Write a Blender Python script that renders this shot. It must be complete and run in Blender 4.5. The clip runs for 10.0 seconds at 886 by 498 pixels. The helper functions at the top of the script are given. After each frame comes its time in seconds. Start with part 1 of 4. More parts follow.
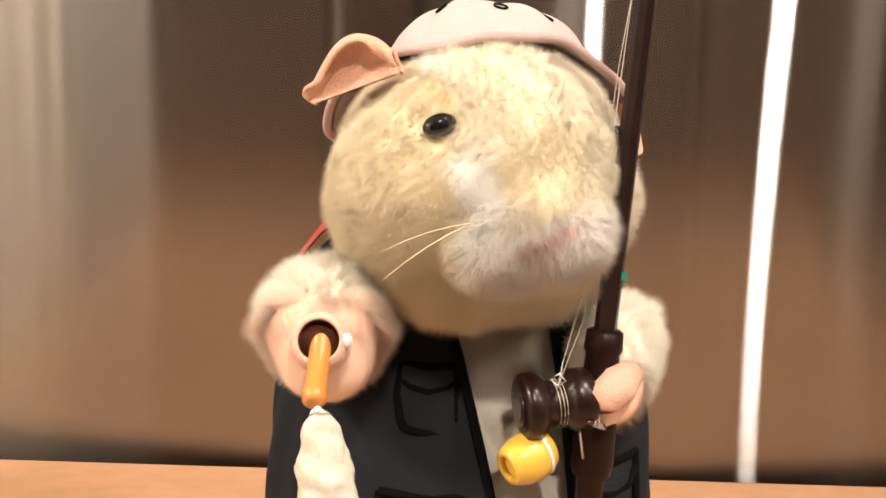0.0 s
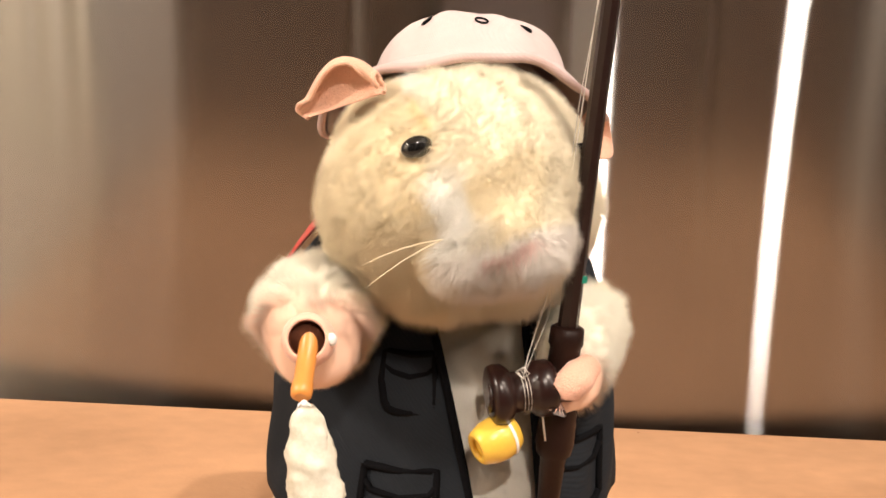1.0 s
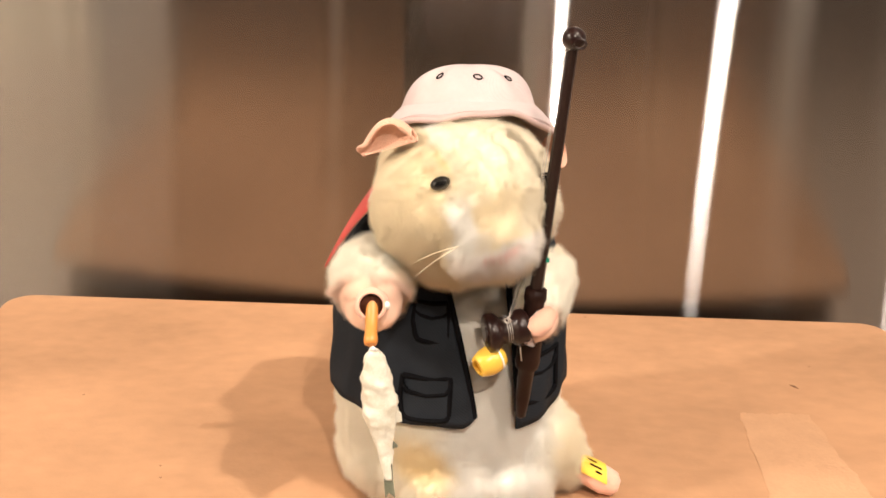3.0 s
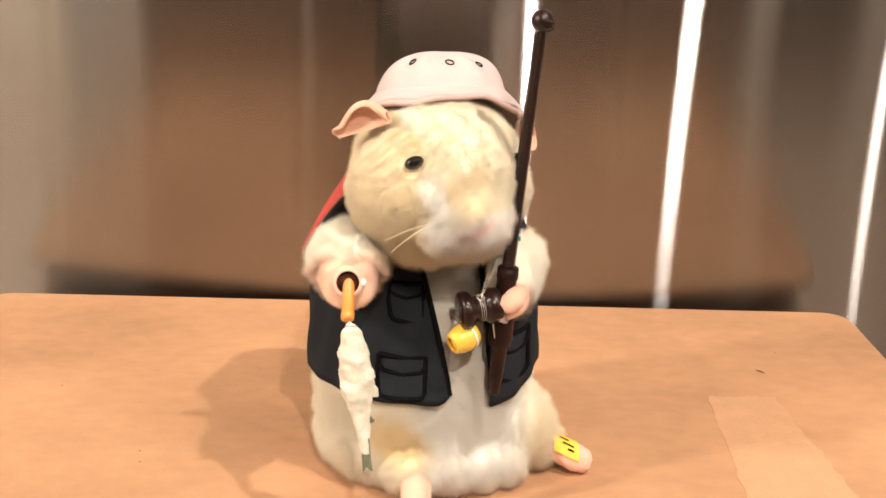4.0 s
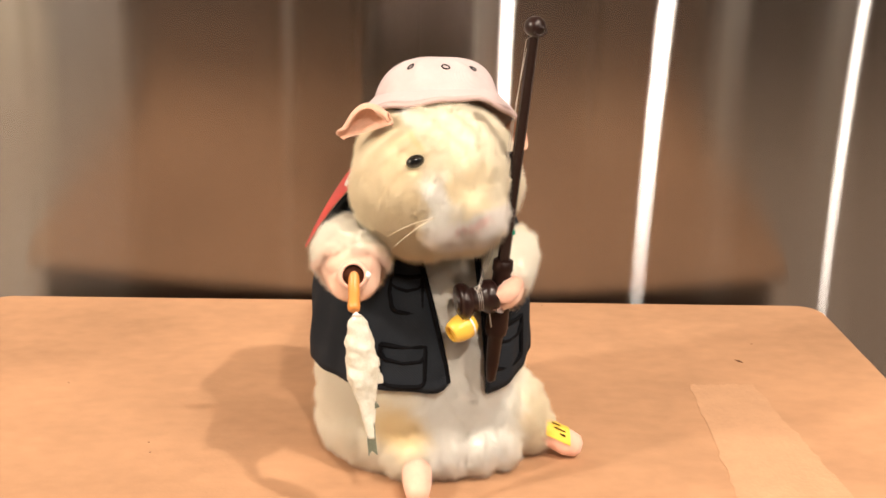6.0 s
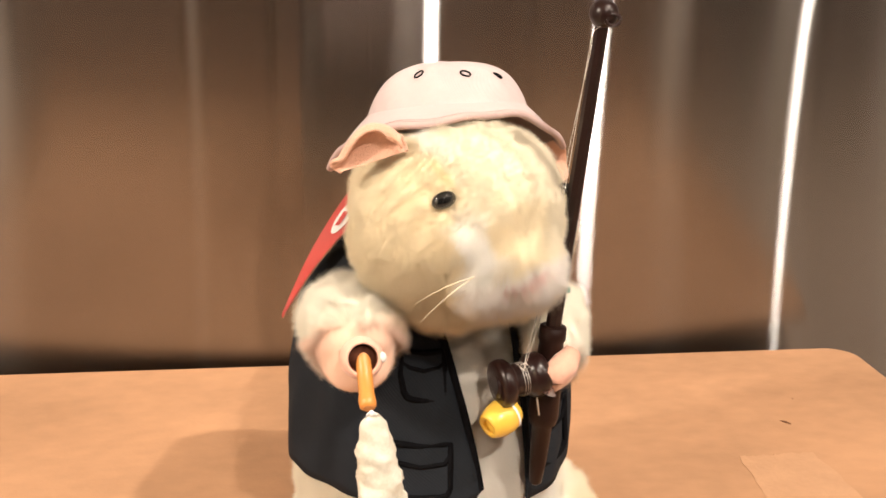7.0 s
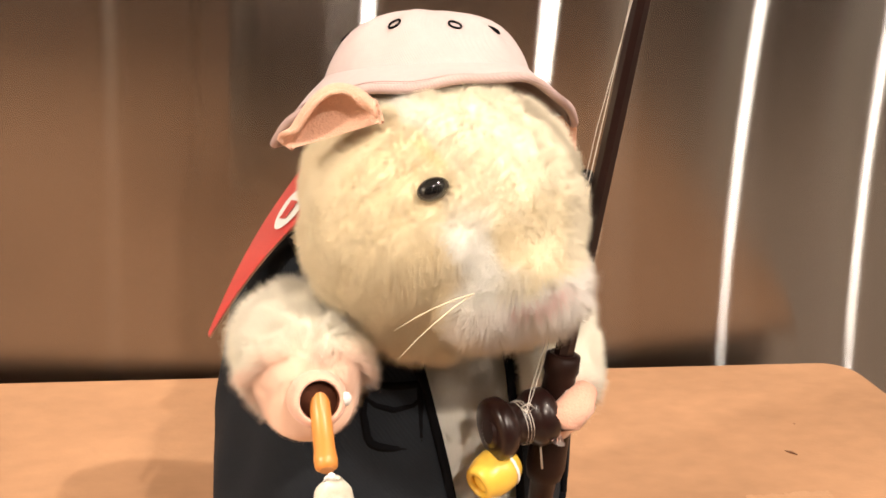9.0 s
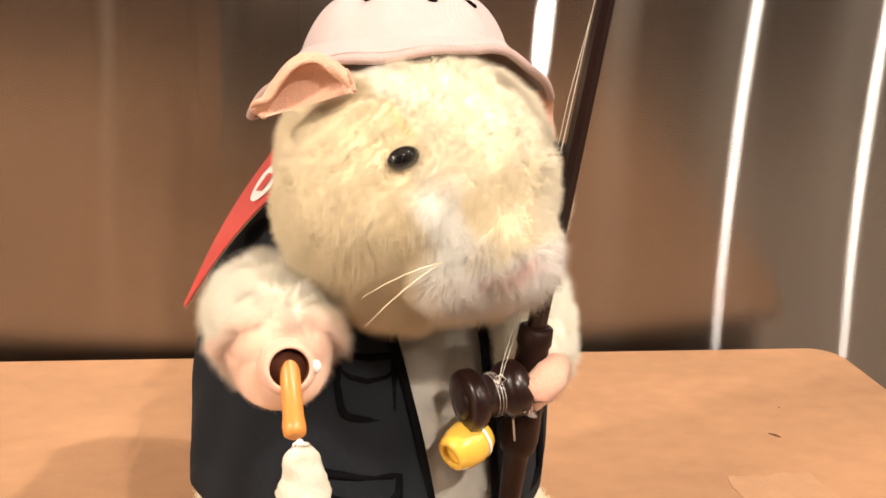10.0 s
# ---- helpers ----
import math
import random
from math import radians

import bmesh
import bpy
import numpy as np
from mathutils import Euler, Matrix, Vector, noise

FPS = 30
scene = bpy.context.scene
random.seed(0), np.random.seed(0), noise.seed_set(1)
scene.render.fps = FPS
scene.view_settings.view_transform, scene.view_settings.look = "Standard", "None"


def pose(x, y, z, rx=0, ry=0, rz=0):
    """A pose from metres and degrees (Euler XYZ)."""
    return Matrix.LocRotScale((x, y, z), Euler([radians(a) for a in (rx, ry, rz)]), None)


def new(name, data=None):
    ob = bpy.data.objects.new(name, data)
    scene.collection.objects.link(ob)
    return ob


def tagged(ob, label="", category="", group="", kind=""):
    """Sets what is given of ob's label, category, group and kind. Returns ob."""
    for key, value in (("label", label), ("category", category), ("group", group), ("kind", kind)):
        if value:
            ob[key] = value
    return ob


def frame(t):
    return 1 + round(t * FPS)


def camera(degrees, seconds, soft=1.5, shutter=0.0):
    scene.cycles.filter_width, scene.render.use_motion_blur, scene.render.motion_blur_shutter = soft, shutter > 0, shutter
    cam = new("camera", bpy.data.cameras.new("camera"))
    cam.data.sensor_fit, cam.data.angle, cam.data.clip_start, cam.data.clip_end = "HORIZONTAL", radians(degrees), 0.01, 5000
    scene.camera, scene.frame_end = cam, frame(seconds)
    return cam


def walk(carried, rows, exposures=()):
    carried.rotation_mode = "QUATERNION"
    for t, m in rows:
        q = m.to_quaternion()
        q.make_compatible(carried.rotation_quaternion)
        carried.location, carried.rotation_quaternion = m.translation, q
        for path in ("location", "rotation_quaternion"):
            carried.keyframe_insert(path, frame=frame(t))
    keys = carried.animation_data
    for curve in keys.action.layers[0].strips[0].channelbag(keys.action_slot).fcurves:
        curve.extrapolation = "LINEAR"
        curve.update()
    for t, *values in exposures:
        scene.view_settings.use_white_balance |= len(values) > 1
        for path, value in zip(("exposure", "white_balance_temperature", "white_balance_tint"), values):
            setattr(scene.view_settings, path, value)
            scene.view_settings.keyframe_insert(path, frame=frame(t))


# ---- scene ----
cam = camera(42.5, 10.0, soft=1.7)
PATH = [
    (0, pose(-0.0040, -0.3308, 0.1624, 84.17, -1.16, 2.26)),
    (0.5, pose(0.0028, -0.3411, 0.1770, 82.10, -1.87, 2.74)),
    (1, pose(0.0096, -0.3557, 0.1902, 79.69, -1.59, 3.75)),
    (1.5, pose(0.0113, -0.3662, 0.1983, 77.35, -1.93, 3.71)),
    (2, pose(-0.0028, -0.3662, 0.2209, 73.72, -0.96, 3.68)),
    (2.5, pose(0.0085, -0.4297, 0.2837, 70.24, -0.93, 4.19)),
    (3, pose(-0.0066, -0.4976, 0.2866, 70.71, -1.54, 1.44)),
    (3.2, pose(-0.0106, -0.4929, 0.2728, 70.99, -1.98, 0.11)),
    (4.3, pose(-0.0010, -0.5374, 0.2776, 72.00, -1.16, 0.20)),
    (4.5, pose(0.0088, -0.5508, 0.2807, 72.12, -0.47, 0.92)),
    (5, pose(0.0107, -0.5529, 0.2859, 72.02, -0.46, 0.94)),
    (5.2, pose(0.0002, -0.5514, 0.2848, 72.14, -0.90, 0.16)),
    (6.3, pose(-0.0202, -0.5315, 0.2733, 72.37, -0.94, -2.29)),
    (6.5, pose(-0.0232, -0.5092, 0.2707, 72.58, -0.52, -3.15)),
    (7, pose(-0.0608, -0.4129, 0.2494, 73.68, -0.96, -7.31)),
    (7.5, pose(-0.0702, -0.3687, 0.2293, 73.62, -2.03, -9.24)),
    (8, pose(-0.0698, -0.3342, 0.2198, 73.44, -2.45, -10.45)),
    (8.5, pose(-0.0656, -0.3242, 0.2200, 73.32, -2.83, -10.65)),
    (9, pose(-0.0644, -0.3225, 0.2274, 73.16, -3.09, -10.80)),
    (9.5, pose(-0.0600, -0.3222, 0.2256, 72.82, -3.36, -10.66)),
    (10, pose(-0.0572, -0.3265, 0.2226, 72.83, -3.40, -10.59)),
]
walk(cam, PATH, exposures=((0, -0.64), (10, -0.64)))

# ---- world and lamps ----
world = bpy.data.worlds.new("world")
world.use_nodes = True
world.node_tree.nodes["Background"].inputs[0].default_value = (1.0, 0.9, 0.78, 1)
world.node_tree.nodes["Background"].inputs[1].default_value = 0.05
scene.world = world
WARM = (1.0, 0.865, 0.735)
CEIL_Z = 1.50
FLOOR_Z = -0.75
BACK_Y = -1.70
# ceiling lights: x, y, watts, width; the last two are unseen, added as fill
DOWNLIGHTS = ((0.63, -0.66, 38, 0.044), (0.29, -1.52, 60, 0.034), (1.40, -1.10, 17, 0.032), (2.08, -1.33, 24, 0.034), (-1.72, -0.95, 64, 0.10), (-1.98, -1.12, 60, 0.08))


# ---- small tools ----
def part(name, bm, material, parent=None, label=""):
    me = bpy.data.meshes.new(name)
    bm.to_mesh(me)
    bm.free()
    for m in (material if isinstance(material, (list, tuple)) else [material]):
        me.materials.append(m)
    ob = new(name, me)
    ob.parent = parent
    if label:
        ob["label"] = label
    return ob


def smooth(ob):
    ob.data.polygons.foreach_set("use_smooth", [True] * len(ob.data.polygons))
    return ob


def thing(name, label, category, at=(0, 0, 0), group=""):
    ob = new(name)
    ob.location = at
    ob.empty_display_size = 0.02
    return tagged(ob, label, category, group)


def grid(bm, fn, nu, nv, close_u=False, close_v=False, mat=0):
    """A sheet of quads through fn(u, v), u and v from 0 to 1."""
    cu, cv = (nu if close_u else nu + 1), (nv if close_v else nv + 1)
    vs = [[bm.verts.new(fn(i / nu, j / nv)) for j in range(cv)] for i in range(cu)]
    for i in range(nu):
        for j in range(nv):
            f = bm.faces.new((vs[i][j], vs[(i + 1) % cu][j], vs[(i + 1) % cu][(j + 1) % cv], vs[i][(j + 1) % cv]))
            f.material_index, f.smooth = mat, True
    return vs


def frame_of(axis):
    axis = Vector(axis).normalized()
    side = axis.cross(Vector((0, 0, 1)) if abs(axis.z) < 0.9 else Vector((1, 0, 0))).normalized()
    return axis, side, axis.cross(side)


def lathe(bm, start, end, profile, n=24, mat=0, caps=True):
    """A turned solid from start to end; profile: (0 to 1 along, radius)."""
    start, end = Vector(start), Vector(end)
    ax, s, q = frame_of(end - start)
    rings = []
    for h, r in profile:
        c = start.lerp(end, h)
        rings.append([bm.verts.new(c + (s * math.cos(a) + q * math.sin(a)) * r) for a in (2 * math.pi * k / n for k in range(n))])
    for a, b in zip(rings, rings[1:]):
        for k in range(n):
            f = bm.faces.new((a[k], a[(k + 1) % n], b[(k + 1) % n], b[k]))
            f.material_index, f.smooth = mat, True
    if caps:
        for ring in (rings[0], rings[-1]):
            f = bm.faces.new(ring)
            f.material_index = mat
    return bm


def tube(bm, pts, radius, n=8, mat=0):
    """A round cord along points; radius a number or one for each point."""
    pts = [Vector(p) for p in pts]
    rad = radius if isinstance(radius, (list, tuple)) else [radius] * len(pts)
    rings = []
    for i, p in enumerate(pts):
        d = pts[min(i + 1, len(pts) - 1)] - pts[max(i - 1, 0)]
        _, s, q = frame_of(d)
        rings.append([bm.verts.new(p + (s * math.cos(a) + q * math.sin(a)) * rad[i]) for a in (2 * math.pi * k / n for k in range(n))])
    for a, b in zip(rings, rings[1:]):
        for k in range(n):
            f = bm.faces.new((a[k], a[(k + 1) % n], b[(k + 1) % n], b[k]))
            f.material_index, f.smooth = mat, True
    for ring in (rings[0], rings[-1]):
        bm.faces.new(ring).material_index = mat
    return bm


def ball(bm, c, r, turn=None, seg=24, rings=14, mat=0):
    """An ellipsoid; r a number or three radii."""
    r = (r, r, r) if isinstance(r, (int, float)) else r
    m = Matrix.Translation(c) @ (turn or Matrix()) @ Matrix.Diagonal((*r, 1))
    got = bmesh.ops.create_uvsphere(bm, u_segments=seg, v_segments=rings, radius=1, matrix=m)
    for v in got["verts"]:
        for f in v.link_faces:
            f.material_index, f.smooth = mat, True
    return bm


def slab(bm, x0, x1, y0, y1, z0, z1):
    m = Matrix.Translation(((x0 + x1) / 2, (y0 + y1) / 2, (z0 + z1) / 2)) @ Matrix.Diagonal((x1 - x0, y1 - y0, z1 - z0, 1))
    bmesh.ops.create_cube(bm, size=1, matrix=m)
    return bm


# ---- materials ----
def material(name, colour, rough=0.6, metal=0.0, vary=0.0, scale=40.0, bump=0.0, bump_scale=200.0, stretch=(1, 1, 1), dark=None, spec=0.5, sheen=0.0, coat=0.0):
    """A surface whose colour drifts at two scales, with fine relief."""
    m = bpy.data.materials.new(name)
    m.use_nodes = True
    nt = m.node_tree
    b = nt.nodes["Principled BSDF"]
    b.inputs["Roughness"].default_value = rough
    b.inputs["Metallic"].default_value = metal
    b.inputs["Specular IOR Level"].default_value = spec
    b.inputs["Sheen Weight"].default_value = sheen
    b.inputs["Coat Weight"].default_value = coat
    b.inputs["Base Color"].default_value = (*colour, 1)
    co = nt.nodes.new("ShaderNodeTexCoord")
    mp = nt.nodes.new("ShaderNodeMapping")
    mp.inputs["Scale"].default_value = stretch
    nt.links.new(co.outputs["Object"], mp.inputs["Vector"])
    if vary:
        n1, n2 = nt.nodes.new("ShaderNodeTexNoise"), nt.nodes.new("ShaderNodeTexNoise")
        n1.inputs["Scale"].default_value, n2.inputs["Scale"].default_value = scale, scale * 7.3
        n1.inputs["Detail"].default_value = n2.inputs["Detail"].default_value = 4
        add = nt.nodes.new("ShaderNodeMath")
        add.operation = "MULTIPLY_ADD"
        add.inputs[1].default_value = 0.45
        ramp = nt.nodes.new("ShaderNodeMapRange")
        ramp.inputs["From Min"].default_value, ramp.inputs["From Max"].default_value = 0.45, 1.0
        mix = nt.nodes.new("ShaderNodeMix")
        mix.data_type = "RGBA"
        mix.inputs["A"].default_value = (*[c * (1 - vary) for c in colour], 1) if dark is None else (*dark, 1)
        mix.inputs["B"].default_value = (*[min(1, c * (1 + vary * 0.6)) for c in colour], 1)
        for n in (n1, n2):
            nt.links.new(mp.outputs[0], n.inputs["Vector"])
        nt.links.new(n2.outputs["Fac"], add.inputs[0])
        nt.links.new(n1.outputs["Fac"], add.inputs[2])
        nt.links.new(add.outputs[0], ramp.inputs["Value"])
        nt.links.new(ramp.outputs[0], mix.inputs["Factor"])
        nt.links.new(mix.outputs["Result"], b.inputs["Base Color"])
    if bump:
        nb, bp = nt.nodes.new("ShaderNodeTexNoise"), nt.nodes.new("ShaderNodeBump")
        nb.inputs["Scale"].default_value, nb.inputs["Detail"].default_value = bump_scale, 3
        bp.inputs["Strength"].default_value, bp.inputs["Distance"].default_value = bump, 0.001
        nt.links.new(mp.outputs[0], nb.inputs["Vector"])
        nt.links.new(nb.outputs["Fac"], bp.inputs["Height"])
        nt.links.new(bp.outputs[0], b.inputs["Normal"])
    return m


def brushed_steel():
    """Polished sheet brushed along its length, so that its mirror image smears upright: a tight lobe and a wide one."""
    m = bpy.data.materials.new("brushed_steel")
    m.use_nodes = True
    nt = m.node_tree
    nt.nodes.remove(nt.nodes["Principled BSDF"])
    tg = nt.nodes.new("ShaderNodeTangent")
    tg.direction_type = "UV_MAP"
    co, mp, n = nt.nodes.new("ShaderNodeTexCoord"), nt.nodes.new("ShaderNodeMapping"), nt.nodes.new("ShaderNodeTexNoise")
    mp.inputs["Scale"].default_value = (6, 1, 900)
    n.inputs["Scale"].default_value, n.inputs["Detail"].default_value = 1.0, 2
    nt.links.new(co.outputs["Object"], mp.inputs[0])
    nt.links.new(mp.outputs[0], n.inputs["Vector"])
    mp2, n2, bp = nt.nodes.new("ShaderNodeMapping"), nt.nodes.new("ShaderNodeTexNoise"), nt.nodes.new("ShaderNodeBump")
    mp2.inputs["Scale"].default_value = (16, 1, 0.8)
    n2.inputs["Scale"].default_value, n2.inputs["Detail"].default_value = 1.0, 3
    bp.inputs["Strength"].default_value, bp.inputs["Distance"].default_value = 1.0, 0.00007
    nt.links.new(co.outputs["Object"], mp2.inputs[0])
    nt.links.new(mp2.outputs[0], n2.inputs["Vector"])
    nt.links.new(n2.outputs["Fac"], bp.inputs["Height"])
    mix = nt.nodes.new("ShaderNodeMixShader")
    mix.inputs[0].default_value = 0.45
    for k, (low, high, lean) in enumerate(((0.128, 0.140, 0.84), (0.196, 0.206, 0.94))):
        g = nt.nodes.new("ShaderNodeBsdfAnisotropic")
        g.distribution = "BECKMANN"
        g.inputs["Color"].default_value = (0.39, 0.388, 0.39, 1)
        g.inputs["Anisotropy"].default_value = lean
        rr = nt.nodes.new("ShaderNodeMapRange")
        rr.inputs["To Min"].default_value, rr.inputs["To Max"].default_value = low, high
        nt.links.new(tg.outputs[0], g.inputs["Tangent"])
        nt.links.new(bp.outputs[0], g.inputs["Normal"])
        nt.links.new(n.outputs["Fac"], rr.inputs["Value"])
        nt.links.new(rr.outputs[0], g.inputs["Roughness"])
        nt.links.new(g.outputs[0], mix.inputs[1 + k])
    nt.links.new(mix.outputs[0], nt.nodes["Material Output"].inputs["Surface"])
    return m


def cloth(name, colour, period=0.0009, depth=0.35, rough=0.85, vary=0.12):
    """Woven cloth with a fine diagonal twill."""
    m = material(name, colour, rough, vary=vary, scale=60, spec=0.2)
    nt = m.node_tree
    b = nt.nodes["Principled BSDF"]
    co, mp, w, bp = (nt.nodes.new("ShaderNode" + k) for k in ("TexCoord", "Mapping", "TexWave", "Bump"))
    mp.inputs["Rotation"].default_value = (0, 0.9, 0.5)
    w.inputs["Scale"].default_value = 0.32 / period
    w.inputs["Distortion"].default_value = 0.6
    bp.inputs["Strength"].default_value, bp.inputs["Distance"].default_value = depth, 0.0004
    nt.links.new(co.outputs["Object"], mp.inputs[0])
    nt.links.new(mp.outputs[0], w.inputs["Vector"])
    nt.links.new(w.outputs["Fac"], bp.inputs["Height"])
    nt.links.new(bp.outputs[0], b.inputs["Normal"])
    return m


def fur_material():
    """Plush pile; its dyed markings are stored on the mesh as 'dye'."""
    m = bpy.data.materials.new("plush_pile")
    m.use_nodes = True
    nt = m.node_tree
    b = nt.nodes["Principled BSDF"]
    at = nt.nodes.new("ShaderNodeAttribute")
    at.attribute_name = "dye"
    nt.links.new(at.outputs["Color"], b.inputs["Base Color"])
    b.inputs["Roughness"].default_value = 0.9
    b.inputs["Specular IOR Level"].default_value = 0.08
    b.inputs["Sheen Weight"].default_value = 0.25
    b.inputs["Sheen Tint"].default_value = (1.0, 0.95, 0.85, 1)
    tr, mix = nt.nodes.new("ShaderNodeBsdfTranslucent"), nt.nodes.new("ShaderNodeMixShader")
    nt.links.new(at.outputs["Color"], tr.inputs["Color"])
    mix.inputs[0].default_value = 0.04
    out = nt.nodes["Material Output"]
    nt.links.new(b.outputs[0], mix.inputs[1])
    nt.links.new(tr.outputs[0], mix.inputs[2])
    nt.links.new(mix.outputs[0], out.inputs["Surface"])
    return m


def glow(name, colour, strength):
    m = bpy.data.materials.new(name)
    m.use_nodes = True
    b = m.node_tree.nodes["Principled BSDF"]
    b.inputs["Emission Color"].default_value = (*colour, 1)
    b.inputs["Emission Strength"].default_value = strength
    return m


STEEL = brushed_steel()
CARD = material("cardboard", (0.465, 0.258, 0.140), 0.8, vary=0.20, scale=11, bump=0.14, bump_scale=420, stretch=(1.0, 1.5, 1), spec=0.25)
CARD_RAW = material("torn_cardboard", (0.515, 0.300, 0.172), 0.9, vary=0.10, scale=60, bump=0.5, bump_scale=420, spec=0.15)
PAINT = material("wall_paint", (0.36, 0.335, 0.305), 0.7, vary=0.06, scale=3, bump=0.1, bump_scale=80)
DARK_WOOD = material("dark_wood", (0.026, 0.018, 0.015), 0.45, vary=0.35, scale=6, stretch=(6, 6, 0.6))
BROWN_WOOD = material("brown_wood", (0.050, 0.036, 0.030), 0.5, vary=0.3, scale=6, stretch=(6, 6, 0.6))
GREY_PAINT = material("grey_paint", (0.42, 0.40, 0.37), 0.6, vary=0.06, scale=3)
CREAM = material("cream_curtain", (0.88, 0.83, 0.72), 0.9, vary=0.08, scale=12)
FLOOR_M = material("floor_tile", (0.30, 0.22, 0.16), 0.5, vary=0.15, scale=4)
CEIL_M = material("ceiling_paint", (0.76, 0.72, 0.66), 0.9, vary=0.03, scale=3)
WHITE_METAL = material("white_enamel", (0.8, 0.8, 0.78), 0.4)
FUR = fur_material()
FELT = material("pink_felt", (0.78, 0.45, 0.32), 0.95, vary=0.12, scale=160, bump=0.6, bump_scale=1800, sheen=0.3, spec=0.2)
HAND_FELT = material("pale_pink_felt", (0.86, 0.49, 0.37), 0.95, vary=0.10, scale=160, bump=0.35, bump_scale=1500, sheen=0.35, spec=0.2)
BLACK_GLASS = material("black_bead", (0.006, 0.006, 0.006), 0.08, spec=0.6, coat=0.5)
WHISKER = material("whisker_thread", (0.80, 0.68, 0.48), 0.4)
HOLE = material("dark_hole_shade", (0.10, 0.035, 0.02), 0.95, vary=0.3, scale=200, spec=0.05)
VEST = cloth("navy_twill", (0.0125, 0.0155, 0.0205), depth=0.2)
INK = material("black_ink", (0.004, 0.004, 0.005), 0.9, vary=0.2, scale=300, spec=0.08)
MATT_BROWN = material("matt_brown_plastic", (0.018, 0.007, 0.005), 0.42, vary=0.2, scale=150, spec=0.18)
HAT = cloth("pink_twill", (0.57, 0.475, 0.47), period=0.00055, depth=0.24, vary=0.07)
HAT_EDGE = cloth("pink_hem", (0.53, 0.39, 0.37), period=0.0006, depth=0.2)
BROWN_PLASTIC = material("brown_plastic", (0.016, 0.006, 0.005), 0.28, vary=0.2, scale=150, spec=0.35, coat=0.1)
YELLOW_PLASTIC = material("yellow_plastic", (0.80, 0.50, 0.07), 0.3, vary=0.08, scale=200, coat=0.3)
ORANGE_PLASTIC = material("orange_plastic", (0.68, 0.27, 0.06), 0.35, vary=0.08, scale=200)
FISH_M = material("pearly_rubber", (0.78, 0.76, 0.68), 0.3, vary=0.15, scale=150, dark=(0.60, 0.57, 0.45), bump=0.3, bump_scale=260, coat=0.25)
FISH_DARK = material("green_rubber", (0.07, 0.08, 0.05), 0.3, vary=0.5, scale=250, dark=(0.25, 0.26, 0.2))
LINE = material("nylon_line", (0.60, 0.55, 0.50), 0.25)
RED_CARD = material("red_card", (0.55, 0.045, 0.035), 0.4, vary=0.06, scale=90)
TAN_CARD = material("card_back", (0.55, 0.36, 0.24), 0.7, vary=0.06, scale=90)
WHITE_PRINT = material("white_print", (0.82, 0.80, 0.78), 0.4)
LABEL_YELLOW = material("yellow_cloth", (0.85, 0.55, 0.06), 0.7, vary=0.08, scale=300, bump=0.2, bump_scale=1500)
GREEN_DOT = material("green_sticker", (0.02, 0.25, 0.17), 0.4)
SCRATCH = material("scuff", (0.22, 0.11, 0.06), 0.9)

# ---- the room ----
X0, X1 = -2.30, 2.70
room = [("floor", (X0, X1, BACK_Y, 0.42, FLOOR_Z - 0.1, FLOOR_Z), FLOOR_M), ("ceiling", (X0, X1, BACK_Y, 0.42, CEIL_Z, CEIL_Z + 0.1), CEIL_M),
        ("wall_west", (X0 - 0.1, X0, BACK_Y, 0.42, FLOOR_Z, CEIL_Z), PAINT), ("wall_east", (X1, X1 + 0.1, BACK_Y, 0.42, FLOOR_Z, CEIL_Z), GREY_PAINT),
        ("wall_south", (X0, X1, BACK_Y - 0.1, BACK_Y, FLOOR_Z, CEIL_Z), PAINT), ("wall_north", (X0, X1, 0.42, 0.52, FLOOR_Z, CEIL_Z), PAINT)]
for name, box, mat in room:
    tagged(part(name, slab(bmesh.new(), *box), mat), "plain painted room surface" if "wall" in name else "plain room " + name, name.split("_")[0], kind="structure")


# bowed brushed steel door behind the box
def steel_wall():
    bm = bmesh.new()
    uv = bm.loops.layers.uv.new("UVMap")
    x0, x1, z0, z1, t = -0.66, 0.66, FLOOR_Z, CEIL_Z - 0.20, 0.04
    slope = lambda x: 0.2070 + 0.17 * x * x
    nx = 160
    front = [[bm.verts.new((x, slope(x), z)) for z in (z0, z1)] for x in (x0 + (x1 - x0) * i / nx for i in range(nx + 1))]
    back = [[bm.verts.new((x, slope(x) + t, z)) for z in (z0, z1)] for x in (x0 + (x1 - x0) * i / nx for i in range(nx + 1))]
    for i in range(nx):
        bm.faces.new((front[i][0], front[i + 1][0], front[i + 1][1], front[i][1]))
        bm.faces.new((back[i][0], back[i][1], back[i + 1][1], back[i + 1][0]))
        bm.faces.new((front[i][1], front[i + 1][1], back[i + 1][1], back[i][1]))
        bm.faces.new((front[i][0], back[i][0], back[i + 1][0], front[i + 1][0]))
    for i in (0, nx):
        bm.faces.new((front[i][0], front[i][1], back[i][1], back[i][0]))
    bmesh.ops.split_edges(bm, edges=[e for e in bm.edges if len(e.link_faces) == 2 and e.calc_face_angle(0) > 0.5])
    bm.normal_update()
    for f in bm.faces:
        f.smooth = abs(f.normal.x) < 0.9
        for lp in f.loops:
            lp[uv].uv = (lp.vert.co.x, lp.vert.co.z)
    return tagged(part("wall_steel", bm, STEEL), "bowed stainless steel door, brushed horizontally", "wall", kind="structure")


steel_wall()


